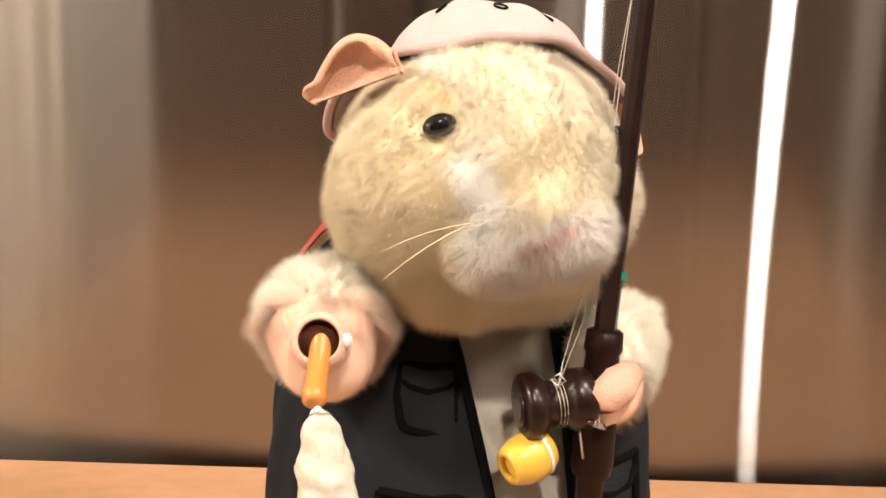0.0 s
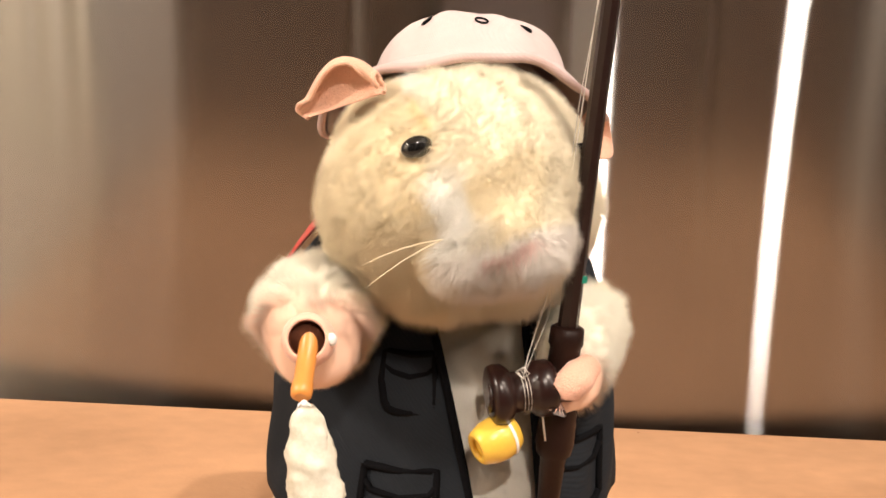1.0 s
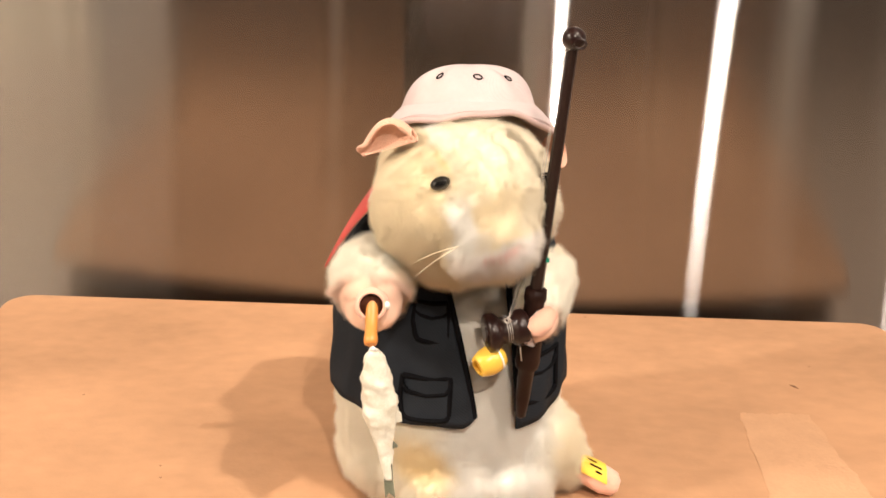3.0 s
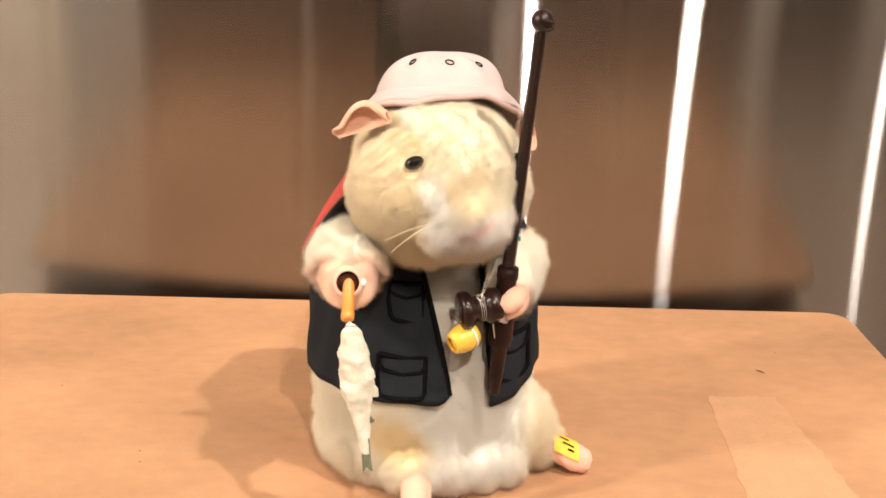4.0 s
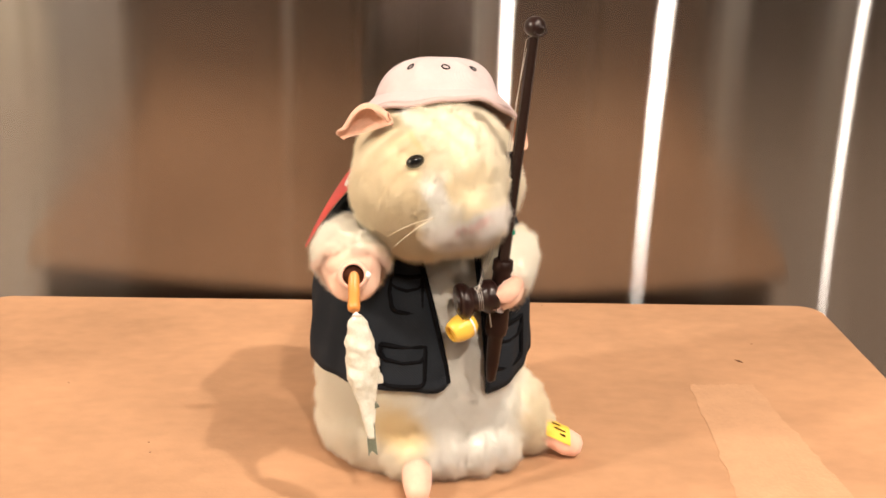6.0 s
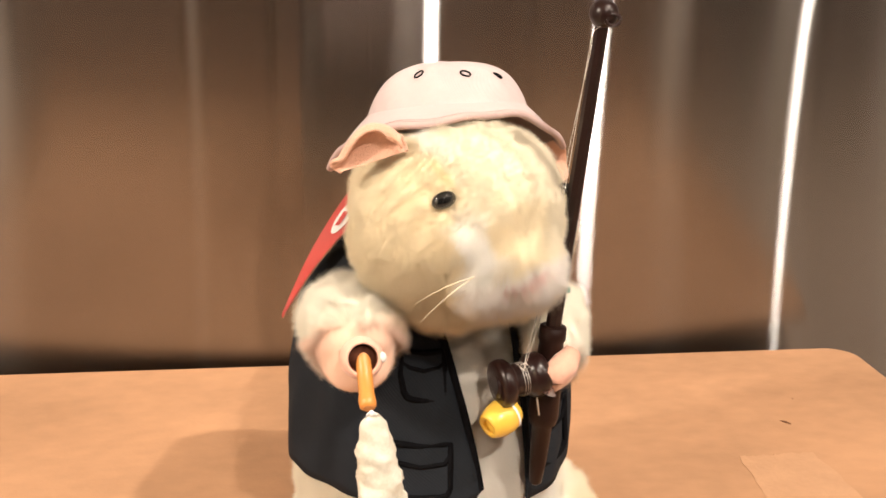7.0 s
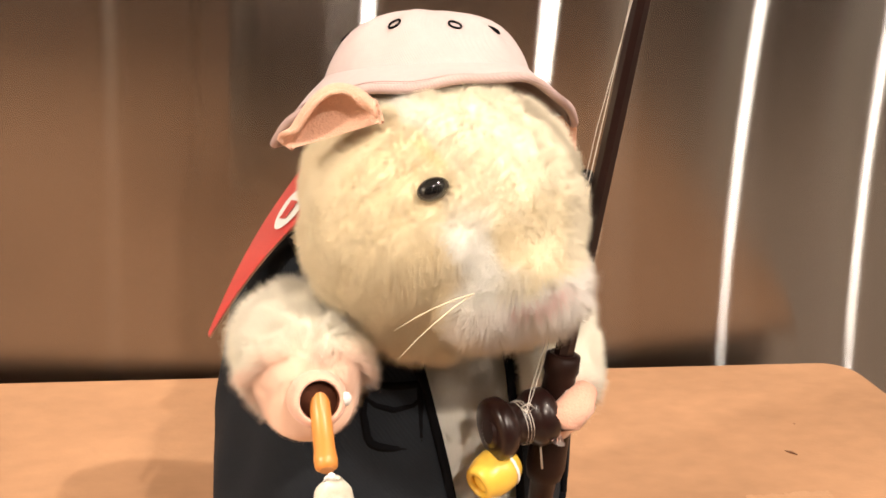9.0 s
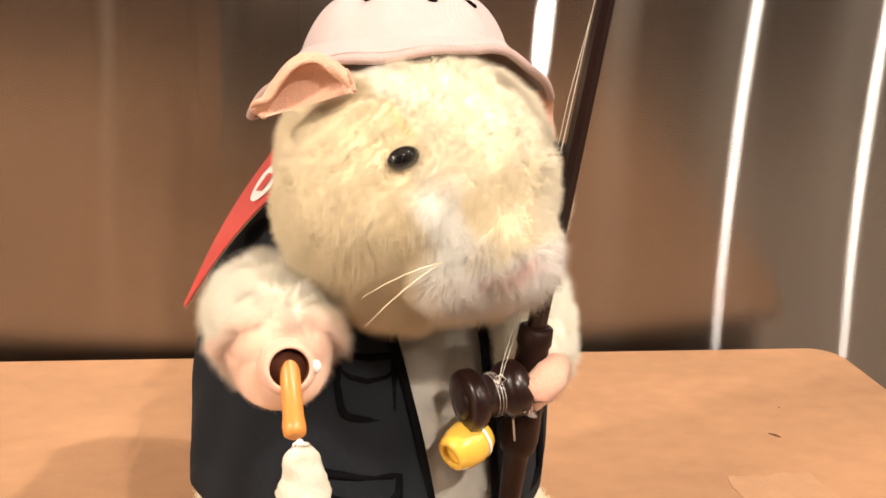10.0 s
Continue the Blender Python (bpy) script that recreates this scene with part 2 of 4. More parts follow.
# things that the steel mirrors, behind the camera; the cupboards are added for its bands
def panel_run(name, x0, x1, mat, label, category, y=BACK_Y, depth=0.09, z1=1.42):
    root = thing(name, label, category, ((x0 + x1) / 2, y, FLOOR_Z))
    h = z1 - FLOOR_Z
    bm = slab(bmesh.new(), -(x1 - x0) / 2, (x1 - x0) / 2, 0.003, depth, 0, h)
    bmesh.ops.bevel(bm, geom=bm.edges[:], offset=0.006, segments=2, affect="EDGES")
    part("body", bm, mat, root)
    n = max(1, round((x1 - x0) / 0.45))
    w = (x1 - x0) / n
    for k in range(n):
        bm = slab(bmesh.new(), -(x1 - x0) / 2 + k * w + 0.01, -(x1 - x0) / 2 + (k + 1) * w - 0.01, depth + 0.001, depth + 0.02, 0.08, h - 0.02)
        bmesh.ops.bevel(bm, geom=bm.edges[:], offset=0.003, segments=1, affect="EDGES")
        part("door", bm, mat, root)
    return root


# invented cupboards, toned and placed to give the steel its upright bands
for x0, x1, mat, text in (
        (-1.20, -0.93, GREY_PAINT, "added stand-in, wide grey painted cupboard"), (-0.92, -0.44, BROWN_WOOD, "added stand-in, wide brown wooden cupboard with plain doors"),
        (-0.43, -0.40, GREY_PAINT, "added stand-in, very narrow tall grey painted cupboard"), (-0.39, -0.20, DARK_WOOD, "added stand-in, tall nearly black wooden cupboard against the wall"),
        (-0.19, 0.16, BROWN_WOOD, "added stand-in, tall brown wooden cupboard with a plain door"), (0.27, 0.53, DARK_WOOD, "added stand-in, tall nearly black wooden cupboard against the wall"),
        (0.56, 0.94, BROWN_WOOD, "added stand-in, tall brown wooden cupboard with a plain door"), (0.96, 1.05, GREY_PAINT, "added stand-in, very narrow tall grey painted cupboard"),
        (1.06, 1.34, DARK_WOOD, "added stand-in, tall nearly black wooden cupboard against the wall"), (1.36, 1.50, GREY_PAINT, "added stand-in, narrow grey painted cupboard"),
        (1.55, 1.80, BROWN_WOOD, "added stand-in, tall brown wooden cupboard with a plain door"), (1.82, 2.60, GREY_PAINT, "added stand-in, wide grey painted cupboard")):
    panel_run("standin_cupboard", x0, x1, mat, text, "cupboard")


def curtain():
    bm = bmesh.new()
    fold = lambda u: 0.020 * math.sin(u * 58) + 0.010 * math.sin(u * 131 + 1)
    for off in (0.0, 0.004):
        grid(bm, lambda u, v: (-2.26 + u * 1.04, BACK_Y + 0.06 + fold(u) + off, FLOOR_Z + 0.004 + v * (CEIL_Z - FLOOR_Z - 0.06)), 200, 3)
    ob = part("curtain", bm, CREAM)
    return tagged(ob, "cream pleated curtain hanging to the floor", "curtain")


curtain()


def downlight(x, y, watts, size):
    k = size / 0.085
    root = thing("ceiling_light", "round white ceiling light, lit, mirrored in steel or added as fill", "ceiling light", (x, y, CEIL_Z), "ceiling spotlights")
    bm = lathe(bmesh.new(), (0, 0, -0.001), (0, 0, -0.012), [(h, r * k) for h, r in ((0, 0.060), (0.3, 0.060), (1, 0.052), (1, 0.044), (0.1, 0.042))], 32, caps=False)
    part("ring", bm, WHITE_METAL, root)
    bm = lathe(bmesh.new(), (0, 0, -0.003), (0, 0, -0.005), ((0, 0.041 * k), (1, 0.041 * k)), 32)
    part("lens", bm, glow("lit_lens", WARM, 6.0), root)
    lamp = bpy.data.lights.new("spot_glow", "AREA")
    lamp.shape, lamp.size, lamp.energy, lamp.color = "DISK", size, watts, WARM
    ob = new("spot_glow", lamp)
    ob.location = (0, 0, -0.014)
    ob.parent = root


for d in DOWNLIGHTS:
    downlight(*d)


# ---- cardboard box under everything ----
BOX = (-0.304, 0.2735, -0.115, 0.204)


def cardboard_box():
    root = thing("cardboard_box", "large brown cardboard box with rounded corners", "box", (0, 0, FLOOR_Z))
    x0, x1, y0, y1 = BOX
    r, h = 0.018, -FLOOR_Z
    ring = []
    for cx, cy, a0 in ((x1 - r, y1 - r, 0), (x0 + r, y1 - r, 90), (x0 + r, y0 + r, 180), (x1 - r, y0 + r, 270)):
        ring += [(cx + r * math.cos(radians(a0 + k * 15)), cy + r * math.sin(radians(a0 + k * 15)), cx, cy) for k in range(7)]
    bm = bmesh.new()
    # back wall set in under the top, an added recess that shades the gap
    levels = [(0.001, 0.0, 0.014), (h * 0.5, 0.0, 0.014), (h - 0.0045, 0.0, 0.014), (h - 0.0042, 0.0, 0.0)]
    levels += [(h - 0.003 + 0.003 * math.sin(a), 0.003 * (1 - math.cos(a)), 0.0) for a in (0, 0.5, 1.0, math.pi / 2)]
    rows = []
    for z, inset, back in levels:
        rows.append([bm.verts.new((x + (cx - x) / r * inset, y + (cy - y) / r * inset - (back if cy > 0 else 0.0), z)) for x, y, cx, cy in ring])
    n = len(ring)
    for a, b in zip(rows, rows[1:]):
        for k in range(n):
            bm.faces.new((a[k], a[(k + 1) % n], b[(k + 1) % n], b[k])).smooth = True
    bm.faces.new(rows[-1])
    bm.faces.new(rows[0][::-1])
    carton = part("carton", bm, CARD, root)
    # raw strip where tape was pulled away, with a ragged outline
    rnd = random.Random(5)
    corners = [(0.1497, 0.0655), (0.187, 0.0670), (0.203, -0.100), (0.1400, -0.100)]
    pts = []
    for (ax, ay), (bx, by) in zip(corners, corners[1:] + corners[:1]):
        for k in range(26):
            f = k / 26
            pts.append((ax + (bx - ax) * f + rnd.uniform(-0.0011, 0.0011), ay + (by - ay) * f + rnd.uniform(-0.0011, 0.0011)))
    bm = bmesh.new()
    low, top = ([bm.verts.new((x, y, h + z)) for x, y in pts] for z in (-0.0003, 0.00025))
    bm.faces.new(top)
    for k in range(len(pts)):
        bm.faces.new((low[k], low[(k + 1) % len(pts)], top[(k + 1) % len(pts)], top[k]))
    part("torn_patch", bm, CARD_RAW, carton, "pale fibrous patch where tape was torn off")
    # a scuff and some specks
    bm = bmesh.new()
    tube(bm, [(0.1865, 0.1035, h + 0.0002), (0.1885, 0.1010, h + 0.0006), (0.1905, 0.0990, h + 0.0002)], [0.0002, 0.0006, 0.0002], 5)
    part("scuff", bm, SCRATCH, carton, "small dark raised scuff")
    for x, y in ((-0.149, -0.012), (-0.146, -0.023), (0.077, 0.196), (-0.21, 0.06), (0.205, 0.13)):
        bm = bmesh.new()
        ball(bm, (x, y, h), (0.0007, 0.0006, 0.0002), seg=8, rings=5)
        part("speck", bm, SCRATCH, carton)
    return root


cardboard_box()

# ---- the plush toy ----
AX, AY = -0.0105, -0.003     # the body's upright axis
PROFILE = ((0.000, .0450, .040), (0.012, .0500, .046), (0.030, .0525, .049), (0.045, .0530, .049), (0.060, .0535, .048), (0.080, .0525, .045), (0.100, .0500, .040), (0.113, .0480, .035), (0.122, .0445, .031), (0.130, .0385, .026), (0.137, .028, .020))


def girth(z):
    """The body's half width and half depth, clothed, at a height."""
    for (za, aa, ba), (zb, ab, bb) in zip(PROFILE, PROFILE[1:]):
        if z <= zb:
            f = max(0.0, (z - za) / (zb - za))
            f = f * f * (3 - 2 * f) * 0.5 + f * 0.5
            return aa + (ab - aa) * f, ba + (bb - ba) * f
    return PROFILE[-1][1:]


def on_body(phi, z, out=0.0):
    a, b = girth(z)
    return Vector((AX + (a + out) * math.sin(phi), AY - (b + out) * math.cos(phi), z))


def edge_left(z):
    """Angle of the vest's front edge on the side of the fish."""
    f = min(1, max(0, (z - 0.045) / 0.065))
    return 0.26 - 0.19 * f - 0.09 * f * f


def edge_right(z):
    f = min(1, max(0, (z - 0.043) / 0.065))
    return 0.63 - 0.10 * f


FACE = radians(11)            # turned towards the rod
FORE = Vector((math.sin(FACE), -math.cos(FACE), 0))
SIDE = Vector((math.cos(FACE), math.sin(FACE), 0))
UP = Vector((0, 0, 1))


HEAD_TURN = Matrix.Rotation(FACE, 4, "Z")


def plush_core():
    """Smoothly merged lumps of the stuffed body."""
    bm = bmesh.new()
    core = -0.0028
    n = 40
    zs = [0.001 + 0.134 * k / 30 for k in range(31)]
    rows = [[bm.verts.new(on_body(2 * math.pi * k / n, z, core)) for k in range(n)] for z in zs]
    for a, b in zip(rows, rows[1:]):
        for k in range(n):
            bm.faces.new((a[k], a[(k + 1) % n], b[(k + 1) % n], b[k]))
    bm.faces.new(rows[0][::-1])
    bm.faces.new(rows[-1])
    # head, bridge of the snout, cheeks, muzzle, chin
    for p, r in (((-0.0055, -0.0120, 0.1500), (0.0340, 0.0360, 0.0330)), ((-0.0059, -0.0330, 0.1560), (0.0352, 0.0340, 0.0270)),
                 ((-0.0030, -0.0435, 0.1630), (0.0290, 0.0255, 0.0200)), ((0.0033, -0.0538, 0.1545), (0.0232, 0.0232, 0.0240)),
                 ((0.0068, -0.0650, 0.1440), (0.0172, 0.0160, 0.0155)), ((-0.0167, -0.0480, 0.1473), (0.0258, 0.0250, 0.0258)),
                 ((0.0133, -0.0406, 0.1469), (0.0198, 0.0190, 0.0198)), ((-0.0103, -0.0480, 0.1345), (0.0190, 0.0190, 0.0170)),
                 ((0.0080, -0.0480, 0.1355), (0.0170, 0.0170, 0.0155)), ((-0.0015, -0.0715, 0.1370), (0.0088, 0.0085, 0.0092)),
                 ((0.0140, -0.0735, 0.1395), (0.0085, 0.0080, 0.0085)), ((-0.0062, -0.0690, 0.1485), (0.0082, 0.0085, 0.0110))):
        ball(bm, p, r)
    # arms: the raised one with the fish, the one round the rod
    for p, r in (((-0.0440, -0.020, 0.107), 0.0130), ((-0.0440, -0.034, 0.112), 0.0145), ((-0.0432, -0.048, 0.1145), 0.0150), ((-0.0428, -0.060, 0.1150), 0.0142)):
        ball(bm, p, r)
    for p, r in (((0.0330, -0.010, 0.105), 0.0115), ((0.0325, -0.022, 0.107), 0.0115), ((0.0305, -0.034, 0.107), 0.0110), ((0.0295, -0.042, 0.105), 0.0098)):
        ball(bm, p, r)
    # paws
    ball(bm, (-0.0420, -0.0610, 0.1085), (0.0125, 0.0110, 0.0120))
    ball(bm, (0.0285, -0.0480, 0.1000), (0.0085, 0.0090, 0.0105))
    ball(bm, (0.0245, -0.0540, 0.0950), (0.0055, 0.0055, 0.0065))
    # thighs and haunches
    ball(bm, (-0.030, -0.026, 0.018), (0.0225, 0.020, 0.0165))
    ball(bm, (-0.0125, -0.044, 0.0125), (0.0150, 0.0130, 0.0115))
    ball(bm, (0.032, -0.014, 0.022), (0.021, 0.022, 0.0205))
    ball(bm, (0.046, -0.017, 0.0135), (0.0110, 0.0110, 0.0120))
    rnd = random.Random(8)
    for k in range(26):
        ang = 2 * math.pi * k / 26
        ball(bm, on_body(ang, 0.010 + 0.012 * rnd.random(), -0.0075), (0.0085, 0.0085, 0.0105), seg=12, rings=8)
    for x, y, z in ((0.004, -0.046, 0.012), (0.018, -0.043, 0.012), (0.030, -0.036, 0.011), (-0.038, -0.036, 0.014)):
        ball(bm, (x, y, z), (0.0085, 0.0075, 0.0105), seg=12, rings=8)
    bm_obj = part("core", bm, FUR)
    for v in bm_obj.data.vertices:
        v.co.z = max(v.co.z, 0.0012)
    md = bm_obj.modifiers.new("merge", "REMESH")
    md.mode, md.voxel_size = "VOXEL", 0.0016
    sm = bm_obj.modifiers.new("soften", "SMOOTH")
    sm.factor, sm.iterations = 0.5, 22
    bpy.context.view_layer.update()
    ev = bm_obj.evaluated_get(bpy.context.evaluated_depsgraph_get())
    me = bpy.data.meshes.new_from_object(ev)
    old = bm_obj.data
    bpy.data.objects.remove(bm_obj)
    bpy.data.meshes.remove(old)
    return me


CREAM_DYE, GOLD_DYE, WHITE_DYE, PINK_DYE, TAN_DYE = (np.array(c) for c in ((0.99, 0.872, 0.66), (0.985, 0.812, 0.53), (0.99, 0.955, 0.89), (0.99, 0.915, 0.85), (0.97, 0.74, 0.40)))


def step(x, a, b):
    f = np.clip((x - a) / (b - a), 0, 1)
    return f * f * (3 - 2 * f)


def blend(c, d, w):
    return c * (1 - w[:, None]) + d * w[:, None]


def dye(p):
    """The pile's colour at each place: cream with a white blaze, muzzle and belly, tan thighs; seam shade painted in.
    """
    c = np.tile(CREAM_DYE, (len(p), 1))
    x, y, z = p[:, 0], p[:, 1], p[:, 2]
    fore = step(-y, 0.040, 0.056)
    head = step(z, 0.108, 0.116) * step(-y, -0.03, -0.01)
    wob = 0.0022 * np.sin(z * 420) + 0.0016 * np.sin(x * 700 + 1)
    # golden cheek below a seam that runs from the ear to the eye; golden bridge of the snout
    seam = (x + 0.0277) * 0.0143 + (z - 0.1853) * 0.0126
    cheek = step(-seam / 0.019 + wob * 0.4, -0.0012, 0.0012) * step(-x + wob, 0.0065, 0.0110)
    bridge = step(-np.hypot((x - 0.0085 + wob) / 0.0125, (z - 0.1555) / 0.0145), -1.1, -0.35) * fore
    c = blend(c, GOLD_DYE, head * np.clip(0.75 * cheek * step(-y, -0.005, 0.02) + 0.60 * bridge, 0, 0.85))
    # shade of the crease painted in tan along the seam and over the eye
    crease = step(-np.abs(seam / 0.019 - 0.0004), -0.0020, -0.0003) * step(z, 0.1655, 0.170) * fore
    c = blend(c, TAN_DYE, 0.70 * crease * head)
    tuft = step(-np.hypot((x + 0.0195 + wob) / 0.0065, (z - 0.1835) / 0.0105), -1.1, -0.4) * step(-y, 0.01, 0.03)
    mid = -0.0098 + (0.1572 - z) * 0.31
    stripe = step(-np.abs(x - mid - 0.0022 + wob * 0.7), -0.0085, -0.0020) * step(z, 0.126, 0.136) * step(-z, -0.1645, -0.1520) * fore
    muzzle = step(-np.hypot((x - 0.0085 + wob) / 0.0180, (z - 0.1365 - 0.30 * (x - 0.008)) / 0.0078), -1.15, -0.75) * fore
    c = blend(c, WHITE_DYE, head * np.clip(0.75 * tuft + 0.95 * stripe, 0, 1))
    c = blend(c, PINK_DYE, head * muzzle)
    slit = step(-np.abs(z - 0.1390 - 0.42 * (x - 0.0085)), -0.0022, -0.0006) * step(-np.abs(x - 0.0095), -0.0085, -0.0050) * step(-y, 0.066, 0.072)
    c = blend(c, np.array((0.93, 0.60, 0.54)), 0.75 * slit * head)
    under = 1 - step(p[:, 2], 0.104, 0.112)
    c = blend(c, WHITE_DYE, 0.20 * under)
    belly = under * step(-np.abs(p[:, 0] - 0.012), -0.032, -0.018) * step(-p[:, 1], 0.010, 0.03)
    c = blend(c, WHITE_DYE * np.array((1.0, 0.99, 0.97)), belly)
    arms = step(-p[:, 1], 0.012, 0.024) * step(np.abs(p[:, 0] - AX), 0.020, 0.028) * step(p[:, 2], 0.085, 0.095) * (1 - step(p[:, 2], 0.127, 0.134)) * (1 - head * step(-np.abs(x + 0.004), -0.031, -0.028) * step(z, 0.120, 0.126))
    c = blend(c, np.array((0.995, 0.94, 0.80)), 0.85 * arms)
    paw = np.maximum(step(-np.linalg.norm((p - np.array((-0.0418, -0.0710, 0.1060))) / np.array((1.15, 1.0, 1.0)), axis=1), -0.0215, -0.0165),
                     step(-np.linalg.norm(p - np.array((0.0275, -0.0555, 0.0970)), axis=1), -0.0140, -0.0095))
    c = blend(c, np.array((0.985, 0.66, 0.51)), paw)
    thigh = under * step(-np.hypot((p[:, 0] + 0.021 + 0.4 * (p[:, 2] - 0.03)) / 0.018, (p[:, 2] - 0.028) / 0.016), -1.1, -0.3) * step(-p[:, 1], 0.02, 0.04)
    c = blend(c, TAN_DYE, 0.95 * thigh)
    side_tan = under * step(-np.hypot((p[:, 0] - 0.050) / 0.012, (p[:, 2] - 0.025) / 0.02), -1.2, -0.4)
    return blend(c, TAN_DYE * 1.08, 0.35 * side_tan)


def felt_disc(bm, centre, right, down, normal, w, h, bend, curl, mat, thick=0.0013):
    """A cupped, folded ear of felt: an egg-shaped leaf with a thick rim."""
    right, down, normal = (Vector(v).normalized() for v in (right, down, normal))

    def at(u, v, off):
        ang, rad = 2 * math.pi * u, v
        x, y = math.cos(ang) * rad, math.sin(ang) * rad
        zc = -bend * x * x + curl * (1.7 * min(0.0, y) ** 2 + 0.5 * max(0.0, y) ** 2) + 0.25 * curl * x
        return Vector(centre) + right * (w * x) + down * (h * y * (1 - 0.18 * x)) + normal * (zc + off)

    n, k = 28, 7
    for off, flip in ((thick / 2, 1), (-thick / 2, -1)):
        grid(bm, lambda u, v: at(u * flip, 0.02 + 0.98 * v, off), n, k, close_u=True, mat=mat)
    ring = [[bm.verts.new(at(i / n, 1 + 0.05 * math.sin(math.pi * j / 4), thick / 2 - thick * j / 4)) for j in range(5)] for i in range(n)]
    for i in range(n):
        for j in range(4):
            f = bm.faces.new((ring[i][j], ring[(i + 1) % n][j], ring[(i + 1) % n][j + 1], ring[i][j + 1]))
            f.material_index, f.smooth = mat, True


def curled_ear(bm, root, tip, mat, thick=0.0013):
    """A felt ear whose upper rim rolls forward over itself, tightest at the root."""
    axis = (tip - root).normalized()
    front = Vector((0.10, -0.97, 0.20))
    front = (front - axis * front.dot(axis)).normalized()
    rise = front.cross(axis)
    if rise.z < 0:
        rise = -rise

    def at(u, v, off):
        tall = 0.0034 + 0.0058 * math.sin(math.pi * min(1.0, u * 1.1) ** 0.75) - 0.0008 * u * u
        roll = 0.0023 + 0.0014 * math.sin(math.pi * u * 0.8) - 0.0012 * u * u
        turn = math.pi * (0.95 - 0.30 * u + 0.7 * max(0.0, 1 - u / 0.2))
        p = root.lerp(tip, u) + axis * (0.0022 * math.sin(math.pi * v) * u) - axis * (0.004 * max(0.0, v - 0.5) * (u - 0.3))
        if v < 0.45:
            g = v / 0.45
            return p + rise * (tall * g) - front * (0.0012 * math.sin(math.pi * g) + off)
        th = turn * (v - 0.45) / 0.55
        rr = (roll + off) * (1 - 0.35 * (v - 0.45) / 0.55)
        return p + rise * (tall + rr * math.sin(th)) + front * (roll - rr * math.cos(th))

    for off, flip in ((thick / 2, 1), (-thick / 2, -1)):
        grid(bm, lambda u, v: at(u if flip > 0 else 1 - u, v, off), 22, 34, mat=mat)
    edge = [(k / 22, 1.0) for k in range(23)]
    tube(bm, [at(u, v, 0.0) for u, v in edge], thick / 2, 8, mat)
    for u in (0.0, 1.0):
        tube(bm, [at(u, k / 40, 0.0) for k in range(41)], thick / 2, 8, mat)


EYE_R = Vector((-0.0151, -0.0700, 0.1640))
EYE_L = Vector((0.0265, -0.0520, 0.1620))
GRIP = Vector((-0.0410, -0.0775, 0.1160))     # mouth of the raised paw


def toy_trim():
    """Ears, paws, feet, eyes and whiskers, as loose shells of the same toy."""
    bm = bmesh.new()
    # ears
    curled_ear(bm, Vector((-0.0255, -0.0540, 0.1765)), Vector((-0.0464, -0.0500, 0.1690)), 0)
    felt_disc(bm, (0.0340, -0.0100, 0.1625), (0.90, 0.10, -0.25), (0.15, -0.40, -0.80), (0.15, -0.90, 0.35), 0.0056, 0.0068, 0.003, 0.0045, 0)
    # paw with the opening
    pts = [(0.72, 0.0070), (0.88, 0.0069), (0.96, 0.0062), (1.0, 0.0054), (1.0, 0.0049), (0.97, 0.0046), (0.88, 0.0044)]
    start, end = Vector((-0.0425, -0.0540, 0.1075)), GRIP + Vector((0.0, -0.0020, -0.0005))
    lathe(bm, start, end, pts, 32, 1, caps=False)
    # dark disc and tube in the opening: painted shade instead of depth
    lathe(bm, start.lerp(end, 0.90), start.lerp(end, 0.915), ((0, 0.0045), (1, 0.0045)), 20, 4)
    lathe(bm, start.lerp(end, 0.91), start.lerp(end, 0.985), ((0, 0.0044), (1, 0.0046)), 24, 4, caps=False)
    # a tuft of stuffing at its rim
    ball(bm, GRIP + Vector((0.0062, -0.0005, -0.0008)), (0.0014, 0.0012, 0.0018), mat=5, seg=10, rings=6)
    # paw round the rod
    tube(bm, [(0.0325, -0.0545, 0.1050), (0.0295, -0.0580, 0.1030), (0.0255, -0.0595, 0.0990), (0.0230, -0.0590, 0.0935)], [0.0034, 0.0048, 0.0048, 0.0038], 14, 1)
    # feet
    tube(bm, [(-0.0120, -0.046, 0.0095), (-0.0118, -0.056, 0.0085), (-0.0115, -0.066, 0.0072), (-0.0114, -0.0735, 0.0062), (-0.0114, -0.0755, 0.0060)], [0.0072, 0.0072, 0.0068, 0.0055, 0.0022], 18, 1)
    tube(bm, [(0.0520, -0.0200, 0.0125), (0.0590, -0.0220, 0.0105), (0.0650, -0.0238, 0.0080), (0.0700, -0.0250, 0.0066), (0.0722, -0.0256, 0.0062)], [0.0060, 0.0066, 0.0068, 0.0056, 0.0024], 18, 1)
    # eyes
    for e in (EYE_R, EYE_L):
        ball(bm, e, (0.0041, 0.0024, 0.0028), HEAD_TURN @ Matrix.Rotation(radians(-18), 4, "Y"), mat=2, seg=20, rings=12)
    # whiskers
    rnd = random.Random(3)
    root = Vector((-0.0065, -0.0835, 0.1425))
    for k, (dx, dy, dz) in enumerate(((-0.0195, -0.006, -0.0115), (-0.0200, -0.003, -0.0060))):
        a = root + Vector((rnd.uniform(-.002, .002), 0, rnd.uniform(-.002, .002)))
        d = SIDE * dx - FORE * dy + UP * dz
        tube(bm, [a + d * f + UP * (0.002 * f * (1 - f) * 2) for f in (0, .25, .5, .75, 1)], [0.00013, 0.00013, 0.00011, 0.00009, 0.00004], 5, 3)
    return bm


